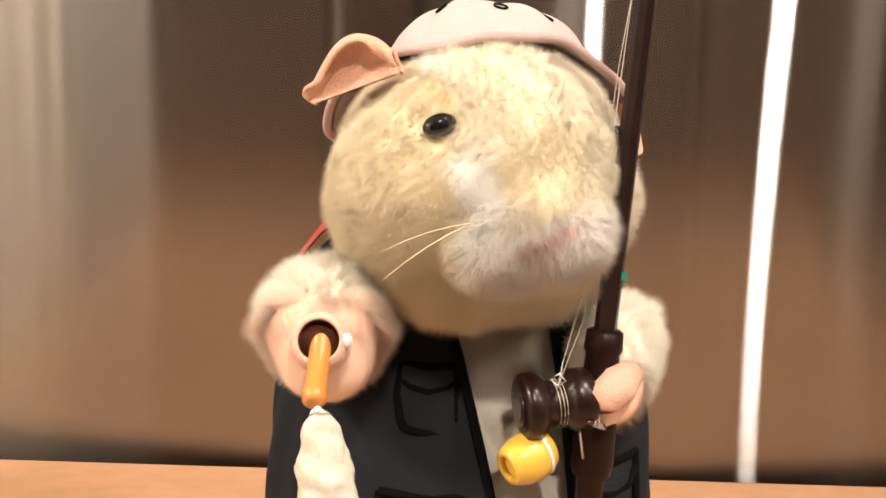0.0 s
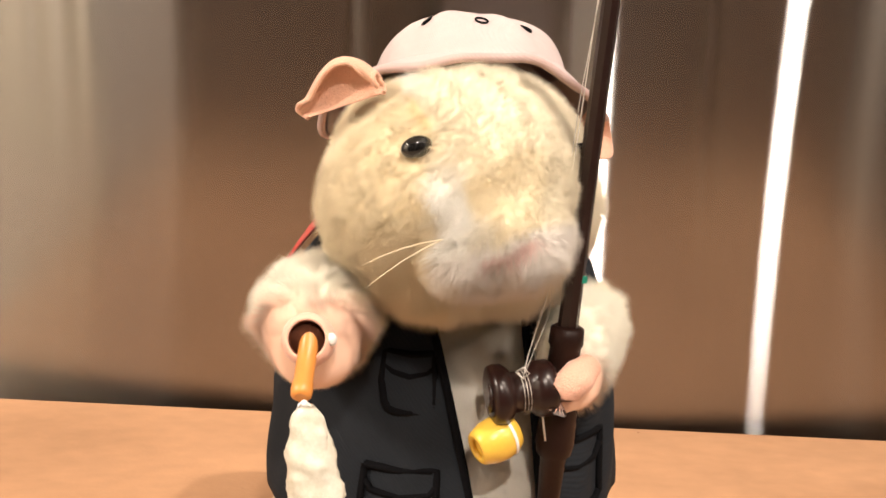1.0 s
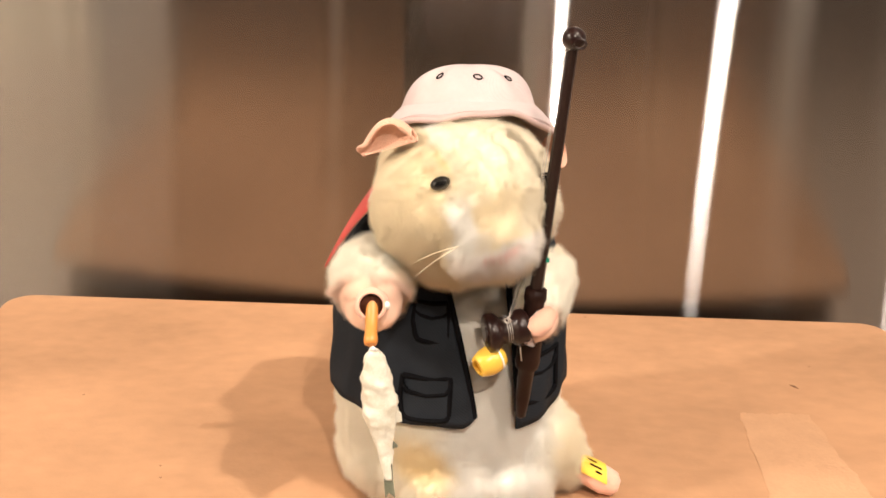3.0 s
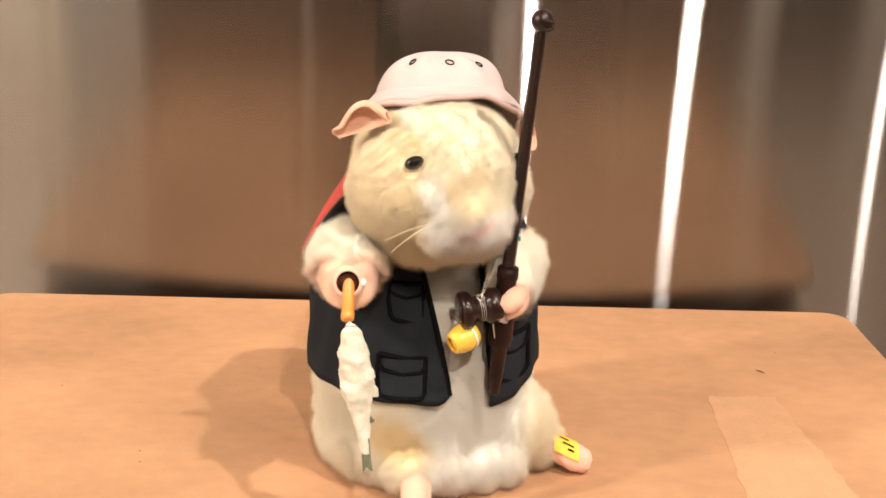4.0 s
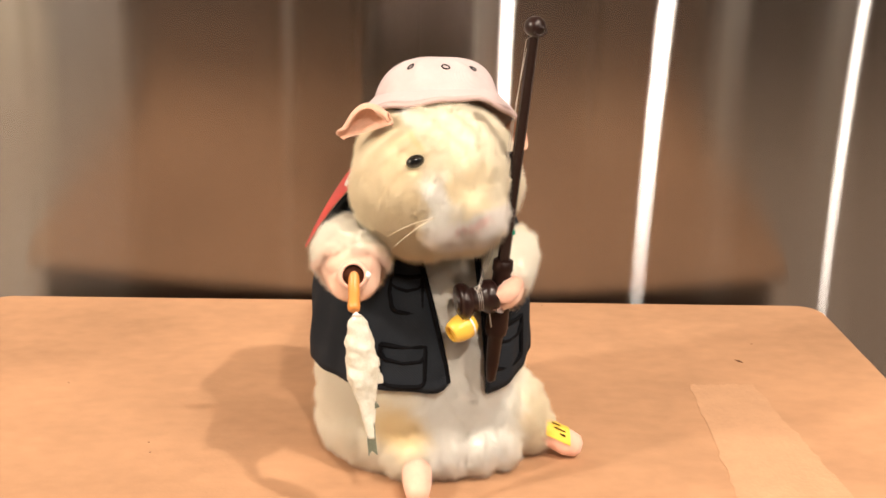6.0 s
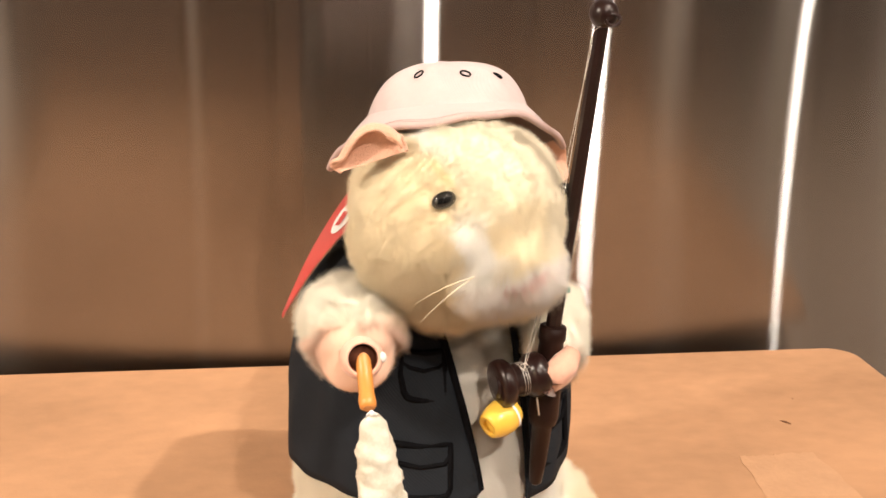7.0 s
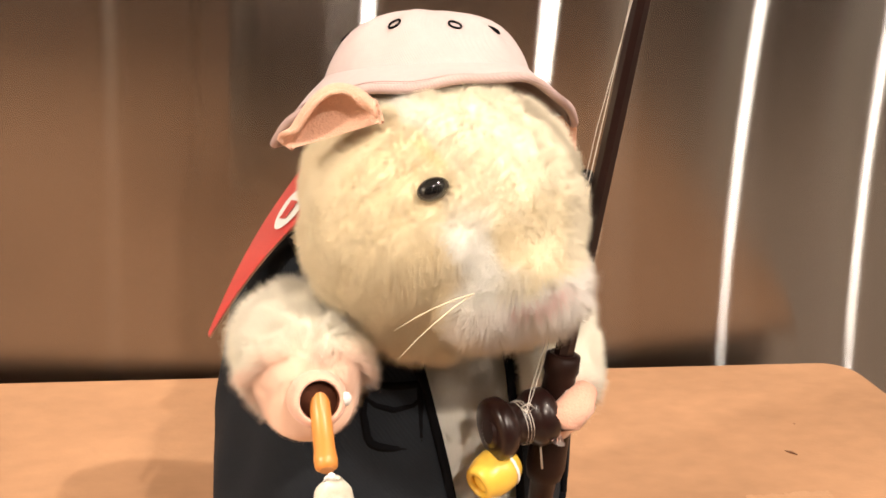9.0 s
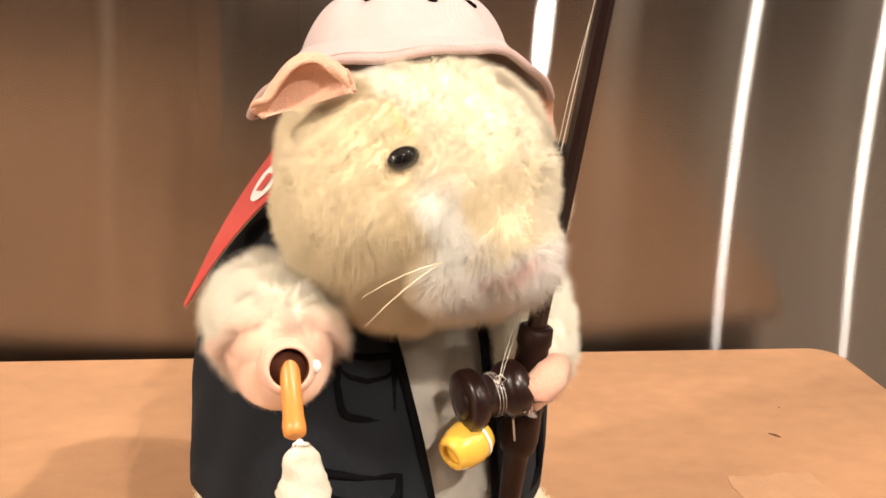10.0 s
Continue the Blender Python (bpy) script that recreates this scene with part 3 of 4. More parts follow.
def plush_toy():
    core = plush_core()
    core.calc_loop_triangles()
    nv = len(core.vertices)
    co = np.empty(nv * 3)
    core.vertices.foreach_get("co", co)
    co = co.reshape(-1, 3)
    nor = np.empty(nv * 3)
    core.vertices.foreach_get("normal", nor)
    nor = nor.reshape(-1, 3)
    tri = np.empty(len(core.loop_triangles) * 3, int)
    core.loop_triangles.foreach_get("vertices", tri)
    tri = tri.reshape(-1, 3)
    rng = np.random.default_rng(11)
    a, b, c = (co[tri[:, k]] for k in range(3))
    area = np.linalg.norm(np.cross(b - a, c - a), axis=1) / 2
    count = FUR_COUNT
    mid_tri = (a + b + c) / 3
    area *= np.where(mid_tri[:, 1] > 0.012, 0.3, 1.0) * np.where((mid_tri[:, 2] > 0.052) & (mid_tri[:, 2] < 0.098) & (mid_tri[:, 1] > -0.03), 0.25, 1.0)
    area *= np.where(mid_tri[:, 2] > 0.112, 1.25, 1.0) * np.where((mid_tri[:, 2] < 0.052) & (mid_tri[:, 1] < 0), 1.3, 1.0)
    pick = rng.choice(len(tri), count, p=area / area.sum())
    r1, r2 = np.sqrt(rng.random(count)), rng.random(count)
    w = np.stack([1 - r1, r1 * (1 - r2), r1 * r2], 1)
    base = (co[tri[pick]] * w[:, :, None]).sum(1)
    nrm = (nor[tri[pick]] * w[:, :, None]).sum(1)
    nrm /= np.linalg.norm(nrm, axis=1, keepdims=True)
    # length of the pile
    length = np.full(count, 0.0043)
    on_head = base[:, 2] > 0.114
    length[on_head] = 0.0040
    length = np.where(on_head & (base[:, 1] < -0.05) & (base[:, 2] > 0.148), 0.0031, length)
    muzzle = on_head & (np.hypot((base[:, 0] - 0.007) / 0.020, (base[:, 2] - 0.136) / 0.012) < 1) & (base[:, 1] < -0.062)
    length = np.where(on_head & (base[:, 2] < 0.130), 0.0062, length)
    length = np.where(muzzle, 0.0054, length)
    length = np.where(base[:, 2] < 0.045, 0.0050, length)
    length *= rng.uniform(0.72, 1.15, count)
    bald = np.zeros(count, bool)
    for ctr, rad in (((-0.0418, -0.0710, 0.1060), 0.0175), ((0.0275, -0.0555, 0.0970), 0.0115)):
        near = np.linalg.norm(base - np.array(ctr), axis=1) < rad
        length = np.where(near, length * 0.17, length)
        bald |= np.linalg.norm(base - np.array(ctr), axis=1) < rad * 0.66
    # bare: under the vest, under the hat, at the eyes, at the paws
    rr = np.array([girth(z) for z in np.linspace(0, 0.14, 141)])
    zi = np.clip((base[:, 2] * 1000).astype(int), 0, 140)
    phi = np.arctan2((base[:, 0] - AX) / rr[zi, 0], -(base[:, 1] - AY) / rr[zi, 1])
    radial = np.hypot((base[:, 0] - AX) / rr[zi, 0], (base[:, 1] - AY) / rr[zi, 1])
    el = np.array([edge_left(z) for z in np.linspace(0, 0.14, 141)])[zi]
    er = np.array([edge_right(z) for z in np.linspace(0, 0.14, 141)])[zi]
    vest = (base[:, 2] > 0.050) & (base[:, 2] < 0.1335) & (radial < 1.0) & ((phi < el - 0.02) | (phi > er + 0.02))
    keep = ~vest & ~bald
    for e in (EYE_R, EYE_L):
        keep &= np.linalg.norm(base - np.array(e), axis=1) > 0.0028
    keep &= base[:, 2] > 0.0018
    hat = (base - np.array(HAT_C)) @ np.array(HAT_N)
    keep &= (hat < 0.0) | (base[:, 2] < 0.15)
    for ctr, rad in ((np.array(GRIP), 0.0070),):
        keep &= np.linalg.norm(base - ctr, axis=1) > rad
    base, nrm, length = base[keep], nrm[keep], length[keep]
    count = len(base)
    # lay of the pile: outwards, combed down and back, in clumps
    comb = np.tile(np.array((0.0, 0.12, -0.55)), (count, 1))
    clump = np.stack([np.sin(base @ np.array(k) + ph) for k, ph in (((520, 240, 430), 0), ((300, 560, -480), 1.3), ((-420, 360, 540), 2.1))], 1) * 0.30
    clump += np.stack([np.sin(base @ np.array(k) + ph) for k, ph in (((2100, -900, 1500), 0.5), ((-1500, 1850, 900), 1.9), ((1300, 1200, -2100), 2.6))], 1) * 0.16
    way = nrm * 0.8 + comb * 0.7 + clump + rng.normal(0, 0.17, (count, 3))
    way /= np.linalg.norm(way, axis=1, keepdims=True)
    dip = (way * nrm).sum(1, keepdims=True)
    way = np.where(dip < 0.25, way + nrm * (0.3 - dip), way)
    way /= np.linalg.norm(way, axis=1, keepdims=True)
    side = np.cross(way, nrm + rng.normal(0, 0.35, (count, 3)))
    side /= np.linalg.norm(side, axis=1, keepdims=True)
    facing = (np.cross(side, way) * nrm).sum(1, keepdims=True)
    side = np.where(facing < 0, -side, side)
    wide = rng.uniform(0.000045, 0.000075, count)[:, None]
    tip = base + way * length[:, None] + comb * (length * 0.22)[:, None] + rng.normal(0, 0.00025, (count, 3))
    root = base - nrm * 0.0004
    across = np.cross(way, side)
    ring = [side * math.cos(t) + across * math.sin(t) for t in (0.0, 2 * math.pi / 3, 4 * math.pi / 3)]
    strands = np.stack([root + r * wide for r in ring] + [tip], 1)
    strands[:, :, 2] = np.maximum(strands[:, :, 2], 0.0006)
    shade = np.clip(dye(base) * rng.uniform(0.96, 1.02, count)[:, None], 0, 0.995)
    soft = nrm * 0.9 + way * 0.12
    soft /= np.linalg.norm(soft, axis=1, keepdims=True)

    trim = toy_trim()
    trim.verts.ensure_lookup_table()
    trim.normal_update()
    tv = np.array([v.co[:] for v in trim.verts])
    tn = np.array([v.normal[:] for v in trim.verts])
    for i, v in enumerate(trim.verts):
        v.index = i
    tf = [[v.index for v in f.verts] for f in trim.faces]
    tm = [f.material_index + 1 for f in trim.faces]
    trim.free()

    nc, ns = nv, count * 4
    allv = np.concatenate([co, strands.reshape(-1, 3), tv])
    alln = np.concatenate([nor, np.repeat(soft, 4, 0), tn])
    first = nc + np.arange(count) * 4
    sides = first[:, None] + np.array((0, 1, 3, 1, 2, 3, 2, 0, 3))
    loops = [tri.ravel(), sides.ravel()]
    sizes = [np.full(len(tri), 3), np.full(3 * count, 3)]
    mats = [np.zeros(len(tri), int), np.zeros(3 * count, int)]
    loops.append(np.array([i + nc + ns for f in tf for i in f]))
    sizes.append(np.array([len(f) for f in tf]))
    mats.append(np.array(tm))
    loops, sizes, mats = np.concatenate(loops), np.concatenate(sizes), np.concatenate(mats)
    me = bpy.data.meshes.new("plush_toy")
    me.vertices.add(len(allv))
    me.vertices.foreach_set("co", allv.ravel())
    me.loops.add(len(loops))
    me.loops.foreach_set("vertex_index", loops.astype(np.int32))
    me.polygons.add(len(sizes))
    me.polygons.foreach_set("loop_start", np.concatenate([[0], np.cumsum(sizes)[:-1]]).astype(np.int32))
    for m in (FUR, FELT, HAND_FELT, BLACK_GLASS, WHISKER, HOLE, WHITE_PRINT):
        me.materials.append(m)
    me.polygons.foreach_set("material_index", mats.astype(np.int32))
    me.update(calc_edges=True)
    me.polygons.foreach_set("use_smooth", np.ones(len(sizes), bool))
    layer = me.color_attributes.new("dye", "FLOAT_COLOR", "POINT")
    cols = np.ones((len(allv), 4))
    cols[:nc, :3] = dye(co)
    cols[nc:nc + ns, :3] = np.repeat(shade, 4, 0)
    layer.data.foreach_set("color", cols.ravel())
    me.normals_split_custom_set_from_vertices(alln.tolist())
    bpy.data.meshes.remove(core)
    ob = new("plush_toy", me)
    return tagged(ob, "cream and white plush hamster doll with pink felt ears and paws", "plush toy")


FUR_COUNT = 640000
HAT_C = Vector((-0.0050, -0.0020, 0.1770))
HAT_N = Vector((-0.05, 0.26, 0.96)).normalized()
plush_toy()


# ---- hat ----
def hat_frame(x, y, h):
    n = HAT_N
    s = Vector((1, 0, 0)) - n * n.x
    s.normalize()
    return HAT_C + s * x + n.cross(s) * y + n * h


def hat_at(ang, k, out=0.0):
    """k: 0 top centre, 0 to 1 crown, 1 to 2 brim."""
    cx, sy = math.cos(ang), math.sin(ang)
    crease = 0.0011 * math.sin(ang * 3 + 0.6) + 0.0009 * math.sin(ang * 7 + 2.0) + 0.0004 * math.sin(ang * 12)
    if k <= 1:
        t = 0.5 * math.pi * k
        h = 0.0035 + 0.0180 * math.cos(t) ** 0.80 + crease * math.sin(t) ** 2 * math.cos(t)
        h += 0.0007 * math.sin(ang * 2 + 1) * math.sin(2 * t)
        rad = 0.0270 * math.sin(t) ** 0.95 + 0.0023 * k ** 6 + 0.7 * crease * math.sin(2 * t)
        rx, ry = rad, rad * 0.95
    else:
        f = k - 1
        front = max(0.0, -sy)
        rx, ry = 0.0293 + 0.0122 * f, 0.0278 + (0.0122 + 0.0045 * front) * f
        h = 0.0035 - 0.0095 * f ** 0.9 * (1 - 0.40 * front ** 2) + 0.0012 * f * math.sin(ang * 5 + 0.8) + 0.0005 * f * math.sin(ang * 12 + 2)
        h -= 0.0080 * f * f * (1 - front)
        sag = math.exp(-(((ang + math.pi) % (2 * math.pi) - radians(30)) / 0.72) ** 2) * f
        rx, ry, h = rx + 0.0050 * sag, ry + 0.0040 * sag, h - 0.0012 * sag
    return hat_frame((rx + out) * cx, (ry + out) * sy, h + out * 0.4)


def bucket_hat():
    root = thing("bucket_hat", "pale pink twill bucket hat worn on the plush toy's head", "hat", (0, 0, 0))
    bm = bmesh.new()
    grid(bm, lambda u, v: hat_at(2 * math.pi * u, 0.01 + v * 0.99), 72, 20, close_u=True)
    grid(bm, lambda u, v: hat_at(-2 * math.pi * u, 0.01 + v * 0.99, -0.0012), 72, 20, close_u=True)
    crown = part("crown", bm, HAT, root)
    bm = bmesh.new()
    grid(bm, lambda u, v: hat_at(2 * math.pi * u, 1 + v * 0.96), 96, 8, close_u=True)
    grid(bm, lambda u, v: hat_at(-2 * math.pi * u, 1 + v * 0.96, -0.0014), 96, 8, close_u=True)
    brim = part("brim", bm, HAT, root)
    bm = bmesh.new()
    tube(bm, [hat_at(2 * math.pi * k / 96, 1.98) for k in range(97)], 0.0013, 8)
    part("hem", bm, HAT_EDGE, brim, "rolled darker pink hem")
    bm = bmesh.new()
    for kk in (1.70, 1.78):
        pts = [hat_at(2 * math.pi * k / 144, kk, 0.0002) for k in range(145)]
        tube(bm, pts, 0.00018, 4)
    part("stitching", bm, HAT_EDGE, brim)
    # printed eyelets round the crown
    for ang in (-121, -79, -36, 12, 62, 110, 158):
        a0 = radians(ang)
        bm = bmesh.new()
        pts = [hat_at(a0 + 0.082 * math.cos(t), 0.61 - 0.054 * math.sin(t), 0.00035) for t in (2 * math.pi * k / 20 for k in range(21))]
        tube(bm, pts, 0.00032, 5)
        part("eyelet", bm, INK, crown, "printed black ring")
    return root


bucket_hat()


# ---- vest ----
def hem_z(phi):
    """Lower edge of the vest: level on one panel, falling to a point on the other."""
    if phi < 0.4:
        return 0.0488 + 0.003 * min(1.0, max(0.0, -phi - 0.6) / 1.5)
    return 0.0440 + 0.0085 * min(1.0, max(0.0, phi - 0.6) / 0.8)


def vest():
    root = thing("vest", "dark navy twill fishing vest, open in front, on the plush toy", "vest", (0, 0, 0))

    def shell(phi0, phi1, out):
        def at(u, v):
            z_top = 0.1330
            p0, p1 = phi0, phi1
            phi = p0(0.08) + (p1(0.08) - p0(0.08)) * u
            z = hem_z(phi) + (z_top - hem_z(phi)) * v
            phi = p0(z) + (p1(z) - p0(z)) * u
            # rounded lower front corner
            wave = 0.0006 * math.sin(phi * 9 + v * 5) + 0.0005 * math.sin(phi * 17 - v * 9)
            edge = min(u, 1 - u) * abs(p1(z) - p0(z))
            lift = (0.0045 if phi < 0.4 else 0.0) * max(0.0, 1 - edge / 0.12) ** 2 * (1 - v) ** 6
            p = on_body(phi, z + lift, out + wave + 0.0012 * (1 - v) ** 3)
            return p
        return at

    left = (lambda z: edge_left(z), lambda z: -math.pi)
    right = (lambda z: edge_right(z), lambda z: math.pi)
    for name, (p0, p1) in (("front_panel", left), ("front_panel", right)):
        bm = bmesh.new()
        outer, inner = shell(p0, p1, 0.0012), shell(p0, p1, -0.0002)
        a = grid(bm, outer, 64, 26)
        b = grid(bm, inner, 64, 26)
        for i in range(64):
            for row in (0, 26):
                bm.faces.new((a[i][row], a[i + 1][row], b[i + 1][row], b[i][row]))
        for j in range(26):
            for col in (0, 64):
                bm.faces.new((a[col][j], a[col][j + 1], b[col][j + 1], b[col][j]))
        bmesh.ops.recalc_face_normals(bm, faces=bm.faces[:])
        part(name, bm, VEST, root)
    # black piping down the front edges
    for fn in (edge_left, edge_right):
        bm = bmesh.new()
        tube(bm, [on_body(fn(z), z, 0.0018) for z in (0.0530 + 0.0630 * k / 20 for k in range(21))], 0.0013, 8)
        part("edging", bm, INK, root)

    # pockets drawn as black lines
    def phi_of(x, z):
        return math.asin(max(-1, min(1, (x - AX) / girth(z)[0])))

    def stroke(pts, width=0.00055):
        bm = bmesh.new()
        dense = []
        for (xa, za), (xb, zb) in zip(pts, pts[1:]):
            dense += [(xa + (xb - xa) * k / 6, za + (zb - za) * k / 6) for k in range(6)]
        dense.append(pts[-1])
        path = [on_body(phi_of(x, z), z, 0.0010 + 0.0012 * (1 - (z - 0.046) / 0.075) ** 3) for x, z in dense]
        tube(bm, path, width, 6)
        part("pocket_line", bm, INK, root, "drawn black pocket outline")

    def pocket(x0, x1, z0, z1, r):
        rows = [(x0, z1), (x0 - (0.001 if x0 < 0 else -0.0), (z0 + z1) / 2), (x0, z0 + r), (x0 + r * .4, z0 + r * .3), (x0 + r * 1.2, z0), ((x0 + x1) / 2, z0 - 0.0004), (x1 - r * 1.2, z0), (x1 - r * .4, z0 + r * .3), (x1, z0 + r), (x1, z1), ((x0 + x1) / 2, z1 - 0.0006), (x0, z1)]
        stroke(rows, 0.0012)
        zf = z1 - (z1 - z0) * 0.42
        stroke([(x0, z1 - 0.004), (x0 + 0.002, zf + 0.0012), ((x0 + x1) / 2, zf), (x1 - 0.002, zf + 0.0012), (x1, z1 - 0.004)], 0.0010)

    pocket(-0.0292, -0.0088, 0.0515, 0.0708, 0.0028)
    pocket(0.0235, 0.0375, 0.0550, 0.0765, 0.0028)
    pocket(-0.0245, -0.0105, 0.0865, 0.1030, 0.0024)
    return root


vest()


# ---- fishing rod ----
ROD_TIP, ROD_FER, ROD_LOW = Vector((0.0333, -0.0680, 0.2200)), Vector((0.0258, -0.0530, 0.1140)), Vector((0.0222, -0.0515, 0.0540))


def fishing_rod():
    root = thing("fishing_rod", "dark brown plastic toy fishing rod held in the plush paw", "fishing rod", (0, 0, 0))
    bm = lathe(bmesh.new(), ROD_FER, ROD_TIP, ((0, 0.0028), (0.5, 0.0025), (0.97, 0.0022), (1, 0.0021)), 8)
    for f in bm.faces:
        f.smooth = False
    part("blank", bm, BROWN_PLASTIC, root)
    ax = (ROD_TIP - ROD_FER).normalized()
    bm = bmesh.new()
    ball(bm, ROD_TIP + ax * 0.0015, (0.0046, 0.0046, 0.0044))
    tube(bm, [ROD_TIP + Vector((0.0046 * math.cos(t) * 0.5 + 0.0020, -0.0042, 0.0035 * math.sin(t) * 0.5)) for t in (2 * math.pi * k / 14 for k in range(15))], 0.0006, 6)
    part("tip_knob", bm, BROWN_PLASTIC, root)
    d = ROD_LOW - ROD_FER
    bm = lathe(bmesh.new(), ROD_FER - d * 0.02, ROD_LOW, ((0, 0.0036), (0.01, 0.0046), (0.08, 0.0048), (0.10, 0.0042), (0.30, 0.0050), (0.55, 0.0054), (0.60, 0.0048), (0.62, 0.0036), (0.85, 0.0030), (0.985, 0.0022), (1, 0.0012)), 20)
    part("grip", bm, MATT_BROWN, root)
    # reel on its foot
    c = Vector((0.0142, -0.0570, 0.0972))
    bm = lathe(bmesh.new(), c + Vector((-0.0090, -0.0025, -0.0008)), c + Vector((0.0085, 0.0025, 0.0012)),
               ((0, 0.0045), (0.0, 0.0066), (0.03, 0.0080), (0.10, 0.0084), (0.22, 0.0083), (0.30, 0.0070), (0.36, 0.0056), (0.60, 0.0056), (0.66, 0.0070), (0.74, 0.0078), (0.92, 0.0078), (0.98, 0.0070), (1, 0.0050)), 28)
    reel = part("reel", bm, BROWN_PLASTIC, root)
    bm = lathe(bmesh.new(), c + Vector((-0.0094, -0.0026, -0.0008)), c + Vector((-0.0084, -0.0024, -0.0008)), ((0, 0.0034), (0.4, 0.0046), (1, 0.0046)), 24)
    part("reel_cap", bm, BROWN_PLASTIC, reel)
    bm = bmesh.new()
    tube(bm, [c + Vector((0.004, 0.002, 0.004)), c + Vector((0.009, 0.003, 0.006)), ROD_FER.lerp(ROD_LOW, 0.22)], 0.0030, 10)
    part("reel_foot", bm, BROWN_PLASTIC, root)
    # line: wound turns on the reel, then up to the knob
    bm = bmesh.new()
    e = Vector((0.0175, 0.005, 0.002)).normalized()
    _, s, q = frame_of(e)
    for k in range(3):
        o = c + e * (-0.0008 + 0.0009 * k)
        tube(bm, [o + (s * math.cos(t) + q * math.sin(t)) * 0.0086 * (0.70 if k == 1 else 0.68) for t in (2 * math.pi * j / 24 for j in range(25))], 0.00011, 4)
    tube(bm, [c + Vector((0.0, -0.005, 0.0050)), c + Vector((0.001, -0.004, 0.011)), ROD_FER + Vector((-0.0040, -0.004, 0.018)), ROD_FER.lerp(ROD_TIP, 0.5) + Vector((-0.0040, -0.002, 0)), ROD_TIP + Vector((-0.0034, -0.001, -0.004)), ROD_TIP + Vector((0.001, -0.004, 0.0))], 0.00014, 5)
    tube(bm, [c + Vector((0.0, -0.006, 0.0060)), ROD_FER + Vector((-0.0055, -0.003, 0.004)), ROD_FER.lerp(ROD_TIP, 0.6) + Vector((-0.0046, -0.001, 0)), ROD_TIP + Vector((-0.0030, 0.000, -0.008))], 0.0001, 5)
    tube(bm, [c + Vector((0.0, -0.0060, 0.0056)), c + Vector((-0.002, -0.0068, 0.0075)), c + Vector((0.0, -0.0068, 0.0088)), c + Vector((0.0016, -0.006, 0.007)), c + Vector((0.0, -0.0062, 0.0056))], 0.00025, 5)
    tube(bm, [ROD_FER.lerp(ROD_LOW, 0.25) + Vector((-0.004, -0.005, 0.003)), ROD_FER.lerp(ROD_LOW, 0.38) + Vector((-0.0045, -0.0058, 0)), ROD_FER.lerp(ROD_LOW, 0.5) + Vector((-0.003, -0.006, 0))], 0.0003, 5)
    part("line", bm, LINE, root, "thin clear nylon fishing line")
    bm = slab(bmesh.new(), -0.0008, 0.0008, -0.0003, 0.0003, -0.001, 0.001)
    p = ROD_FER.lerp(ROD_TIP, 0.14) + Vector((0.0026, -0.0012, 0))
    bmesh.ops.transform(bm, matrix=Matrix.Translation(p), verts=bm.verts)
    part("sticker", bm, GREEN_DOT, root, "tiny green dot")
    return root


fishing_rod()


def float_bead():
    root = thing("fishing_float", "yellow plastic barrel float with a white stripe, hung below the reel", "float", (0, 0, 0))
    a, b = Vector((0.0024, -0.0625, 0.0822)), Vector((0.0130, -0.0560, 0.0862))
    prof = ((0.10, 0.0026), (0.0, 0.0030), (0.0, 0.0042), (0.06, 0.0048), (0.3, 0.0060), (0.55, 0.0063), (0.8, 0.0057), (0.95, 0.0045), (1.0, 0.0030))
    barrel = part("barrel", lathe(bmesh.new(), a, b, prof, 28), YELLOW_PLASTIC, root)
    d = (b - a)
    part("stripe", lathe(bmesh.new(), a + d * 0.70, a + d * 0.77, ((0, 0.00610), (0.5, 0.00612), (1, 0.0060)), 28, caps=False), WHITE_PRINT, barrel)
    bm = bmesh.new()
    tube(bm, [a + d * 0.73 + Vector((0, 0, 0.006)), Vector((0.0125, -0.0600, 0.0915))], 0.0003, 5)
    part("string", bm, LINE, root)
    return root


float_bead()


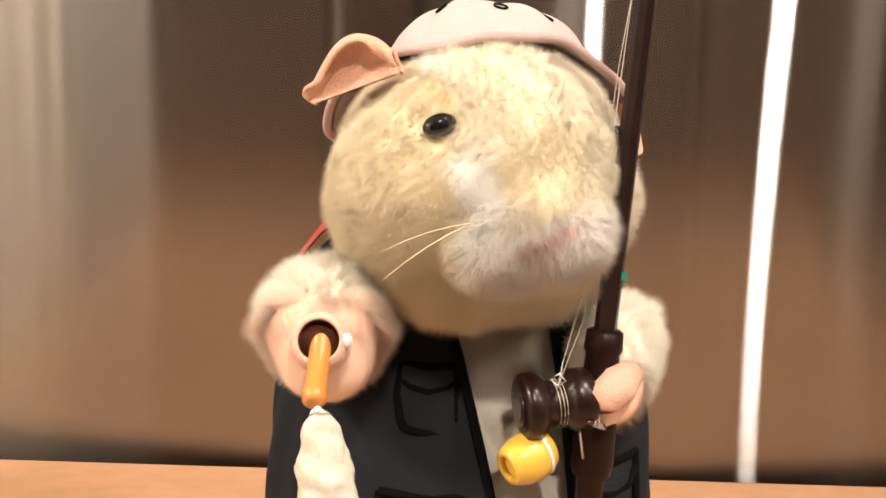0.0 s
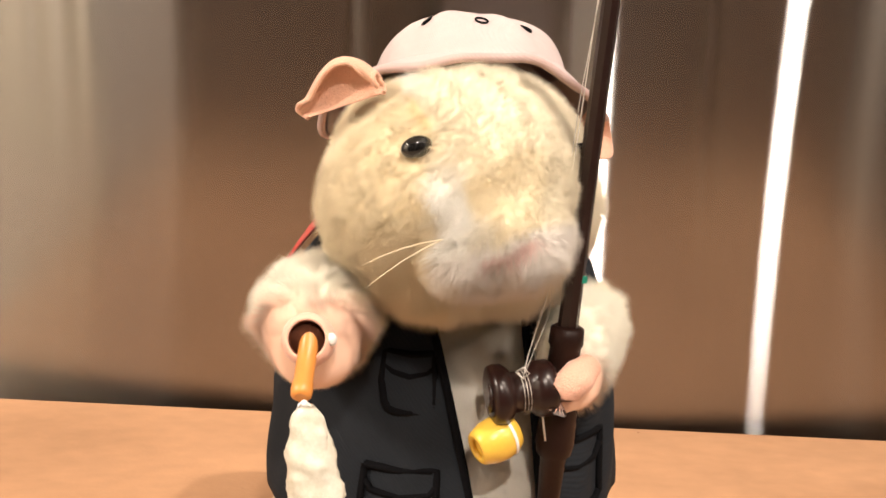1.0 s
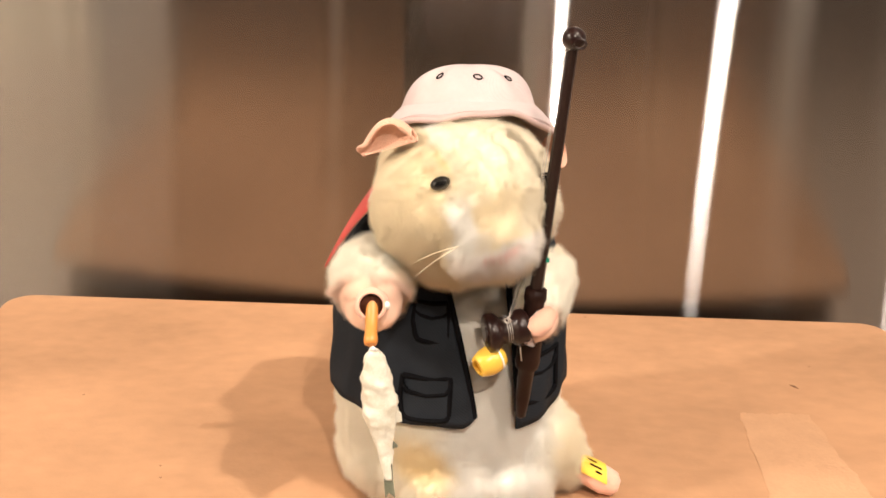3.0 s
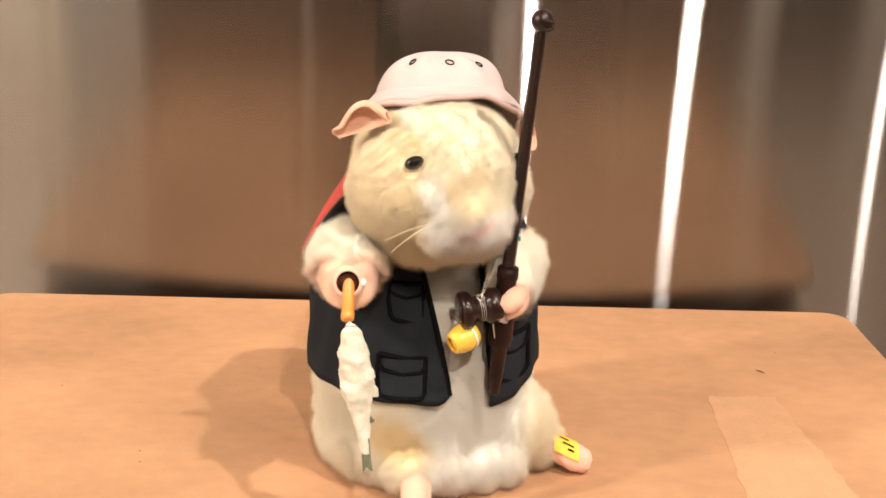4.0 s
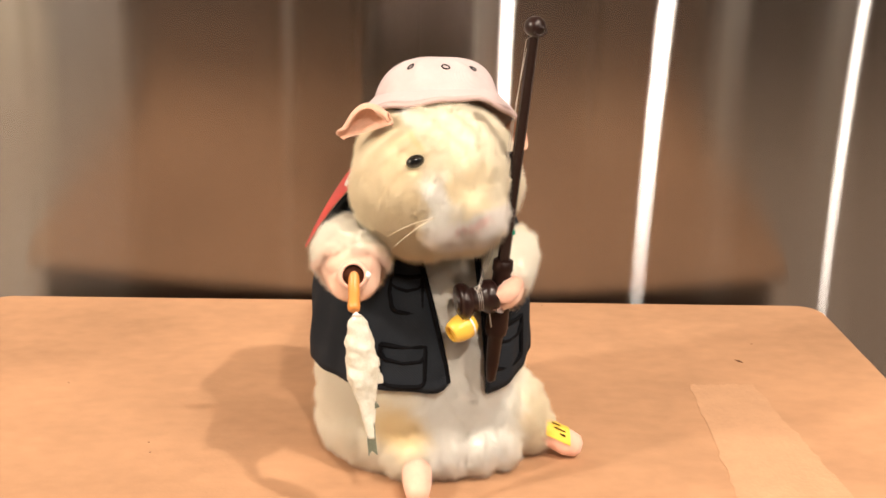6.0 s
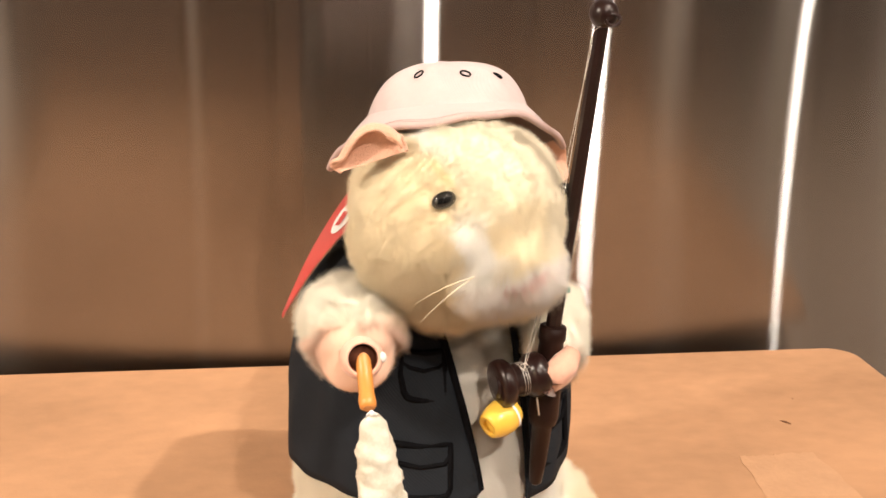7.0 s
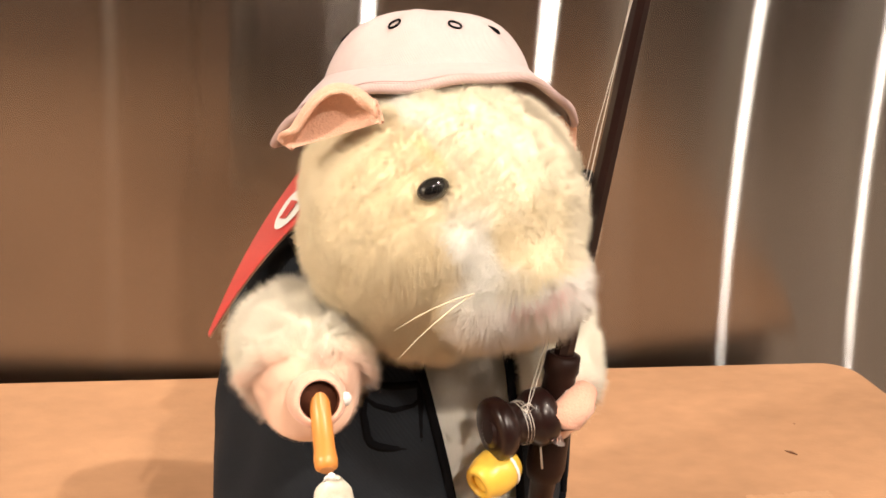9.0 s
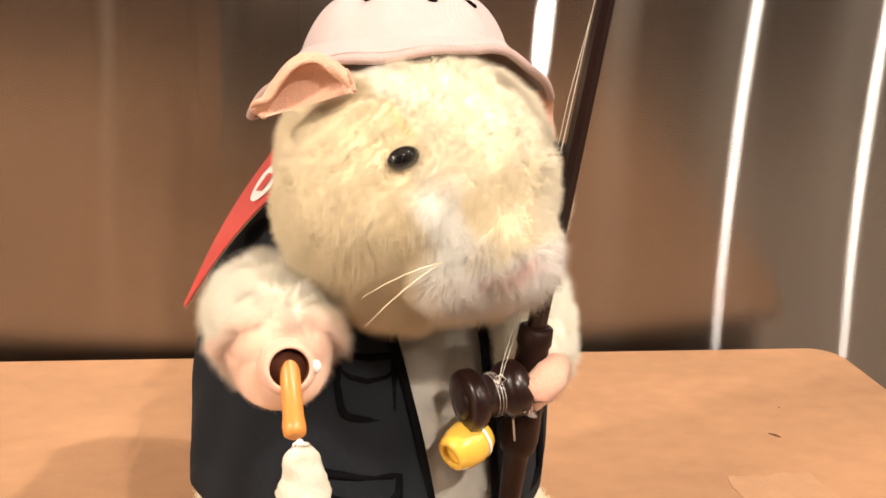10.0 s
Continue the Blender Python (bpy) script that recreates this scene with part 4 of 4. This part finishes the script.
# ---- the catch on its stick ----
def caught_fish():
    root = thing("toy_fish", "small pearly white rubber fish hanging from an orange stick", "toy fish", (0, 0, 0))
    end = Vector((-0.0402, -0.0910, 0.1036))
    start = Vector((-0.0412, -0.0690, 0.1190))
    d = end - start
    part("stick", lathe(bmesh.new(), start, end, ((0, 0.0025), (0.80, 0.0025), (0.90, 0.0028), (0.97, 0.0026), (1, 0.0016)), 16), ORANGE_PLASTIC, root, "orange plastic stick")
    eye = end + Vector((0.0010, -0.0006, -0.0012))
    bm = bmesh.new()
    ball(bm, eye, 0.0010, seg=12, rings=8)
    tube(bm, [eye + Vector((0.0016 * math.cos(t), 0, -0.0012 + 0.0014 * math.sin(t))) for t in (2 * math.pi * k / 14 for k in range(15))], 0.0004, 5)
    part("ring", bm, WHITE_PRINT, root)
    # body: hangs head up, flat sided, tapering to the tail
    top = eye + Vector((0.0, 0.0004, -0.0004))
    spine = lambda h: top + Vector((0.0008 + 0.0060 * h ** 1.5, 0.0015 * math.sin(h * 3), -0.0580 * h))
    widths = ((0, 0.0016), (0.04, 0.0036), (0.12, 0.0049), (0.25, 0.0062), (0.40, 0.0072), (0.52, 0.0070), (0.62, 0.0052), (0.74, 0.0036), (0.86, 0.0026), (1.0, 0.0017))

    def wide(h):
        for (a, wa), (b, wb) in zip(widths, widths[1:]):
            if h <= b:
                return wa + (wb - wa) * (h - a) / (b - a)
        return widths[-1][1]

    def at(u, v):
        t = 2 * math.pi * u
        w = wide(v)
        q = Vector((math.cos(t) * 1.6, math.sin(t) * 1.6, v * 11))
        lump = 1 + 0.20 * noise.noise(q) + 0.12 * noise.noise(q * 2.7)
        return spine(v) + Vector((math.cos(t) * w * lump, math.sin(t) * w * 0.62 * lump, 0))

    bm = bmesh.new()
    vs = grid(bm, at, 36, 60, close_u=True)
    bm.faces.new([r[0] for r in vs])
    bm.faces.new([r[-1] for r in vs])
    part("body", bm, FISH_M, root)

    def fin(name, pts, mat, thick=0.0006):
        bm = bmesh.new()
        a, b = ([bm.verts.new(Vector(p) + Vector((0, s, 0))) for p in pts] for s in (-thick, thick))
        bm.faces.new(a)
        bm.faces.new(b[::-1])
        for k in range(len(pts)):
            bm.faces.new((a[k], a[(k + 1) % len(pts)], b[(k + 1) % len(pts)], b[k]))
        bmesh.ops.bevel(bm, geom=bm.edges[:], offset=0.00025, segments=1, affect="EDGES")
        part(name, bm, mat, root)

    t = spine(0.97)
    fin("tail_fin", [t + Vector(o) for o in ((-0.0014, 0, 0.006), (0.0015, 0, 0.006), (0.0022, 0, -0.003), (0.0030, 0, -0.0100), (0.0004, 0, -0.0072), (-0.0010, 0, -0.0108), (-0.0016, 0, -0.003))], FISH_DARK)
    m = spine(0.50)
    fin("back_fin", [m + Vector(o) for o in ((0.0055, 0, 0.004), (0.0085, 0, 0.0005), (0.0088, 0, -0.003), (0.0050, 0, -0.0035))], FISH_M)
    m = spine(0.72)
    fin("belly_fin", [m + Vector(o) for o in ((0.0025, 0, 0.003), (0.0058, 0, -0.0015), (0.0030, 0, -0.0028))], FISH_DARK)
    return root


caught_fish()


# ---- tags ----
def swing_tag():
    root = thing("swing_tag", "red card swing tag with white emblem on the plush toy", "tag", (0, 0, 0))
    A, B, T = Vector((-0.0375, 0.0120, 0.1520)), Vector((-0.0360, -0.0180, 0.1475)), Vector((-0.0665, -0.0220, 0.1090))
    nrm = (B - A).cross(T - A).normalized()
    if nrm.x > 0:
        nrm = -nrm

    def at(u, v, off):
        low = B + (A - B) * v
        far = T + (A - B) * (0.10 * v)
        p = low.lerp(far, u)
        return p + nrm * (0.0022 * math.sin(u * math.pi) + off)

    for name, off, mat in (("front", 0.0003, RED_CARD), ("back", -0.0003, TAN_CARD)):
        bm = bmesh.new()
        grid(bm, lambda u, v: at(u, v, off), 16, 8)
        side = part(name, bm, mat, root, "red printed side" if name == "front" else "tan card side")
        front = side if name == "front" else front
    bm = bmesh.new()
    ring = [at(0.20 + 0.13 * math.cos(t), 0.42 + 0.26 * math.sin(t), 0.0007) for t in (2 * math.pi * k / 24 for k in range(24))]
    bm.faces.new([bm.verts.new(p) for p in ring])
    part("emblem", bm, WHITE_PRINT, front, "plain white oval")
    bm = bmesh.new()
    bm.faces.new([bm.verts.new(at(u, v, 0.0010)) for u, v in ((0.13, 0.36), (0.24, 0.30), (0.28, 0.46), (0.17, 0.54))])
    part("emblem_mark", bm, RED_CARD, front)
    return root


swing_tag()


def foot_label():
    root = thing("foot_label", "small yellow cloth label with dark bars on the plush foot", "label", (0, 0, 0))
    bm = bmesh.new()
    def top(u, v, lift=0.0):
        c = Vector((0.0535, -0.0204, 0.0122)).lerp(Vector((0.0655, -0.0240, 0.0080)), u)
        t = radians(15 + 95 * v)
        return c + Vector((0, -math.cos(t), math.sin(t))) * (0.0074 + lift)

    for off in (0.0, 0.0004):
        grid(bm, lambda u, v: top(u, v, off), 10, 8)
    cloth_tab = part("cloth", bm, LABEL_YELLOW, root)
    for k, (u0, u1, v) in enumerate(((0.25, 0.62, 0.66), (0.35, 0.8, 0.46), (0.55, 0.8, 0.28))):
        bm = bmesh.new()
        bm.faces.new([bm.verts.new(top(u, w, 0.0008)) for u, w in ((u0, v - .035), (u1, v - .035), (u1, v + .035), (u0, v + .035))])
        part("printed_bar", bm, INK, cloth_tab)
    return root


foot_label()
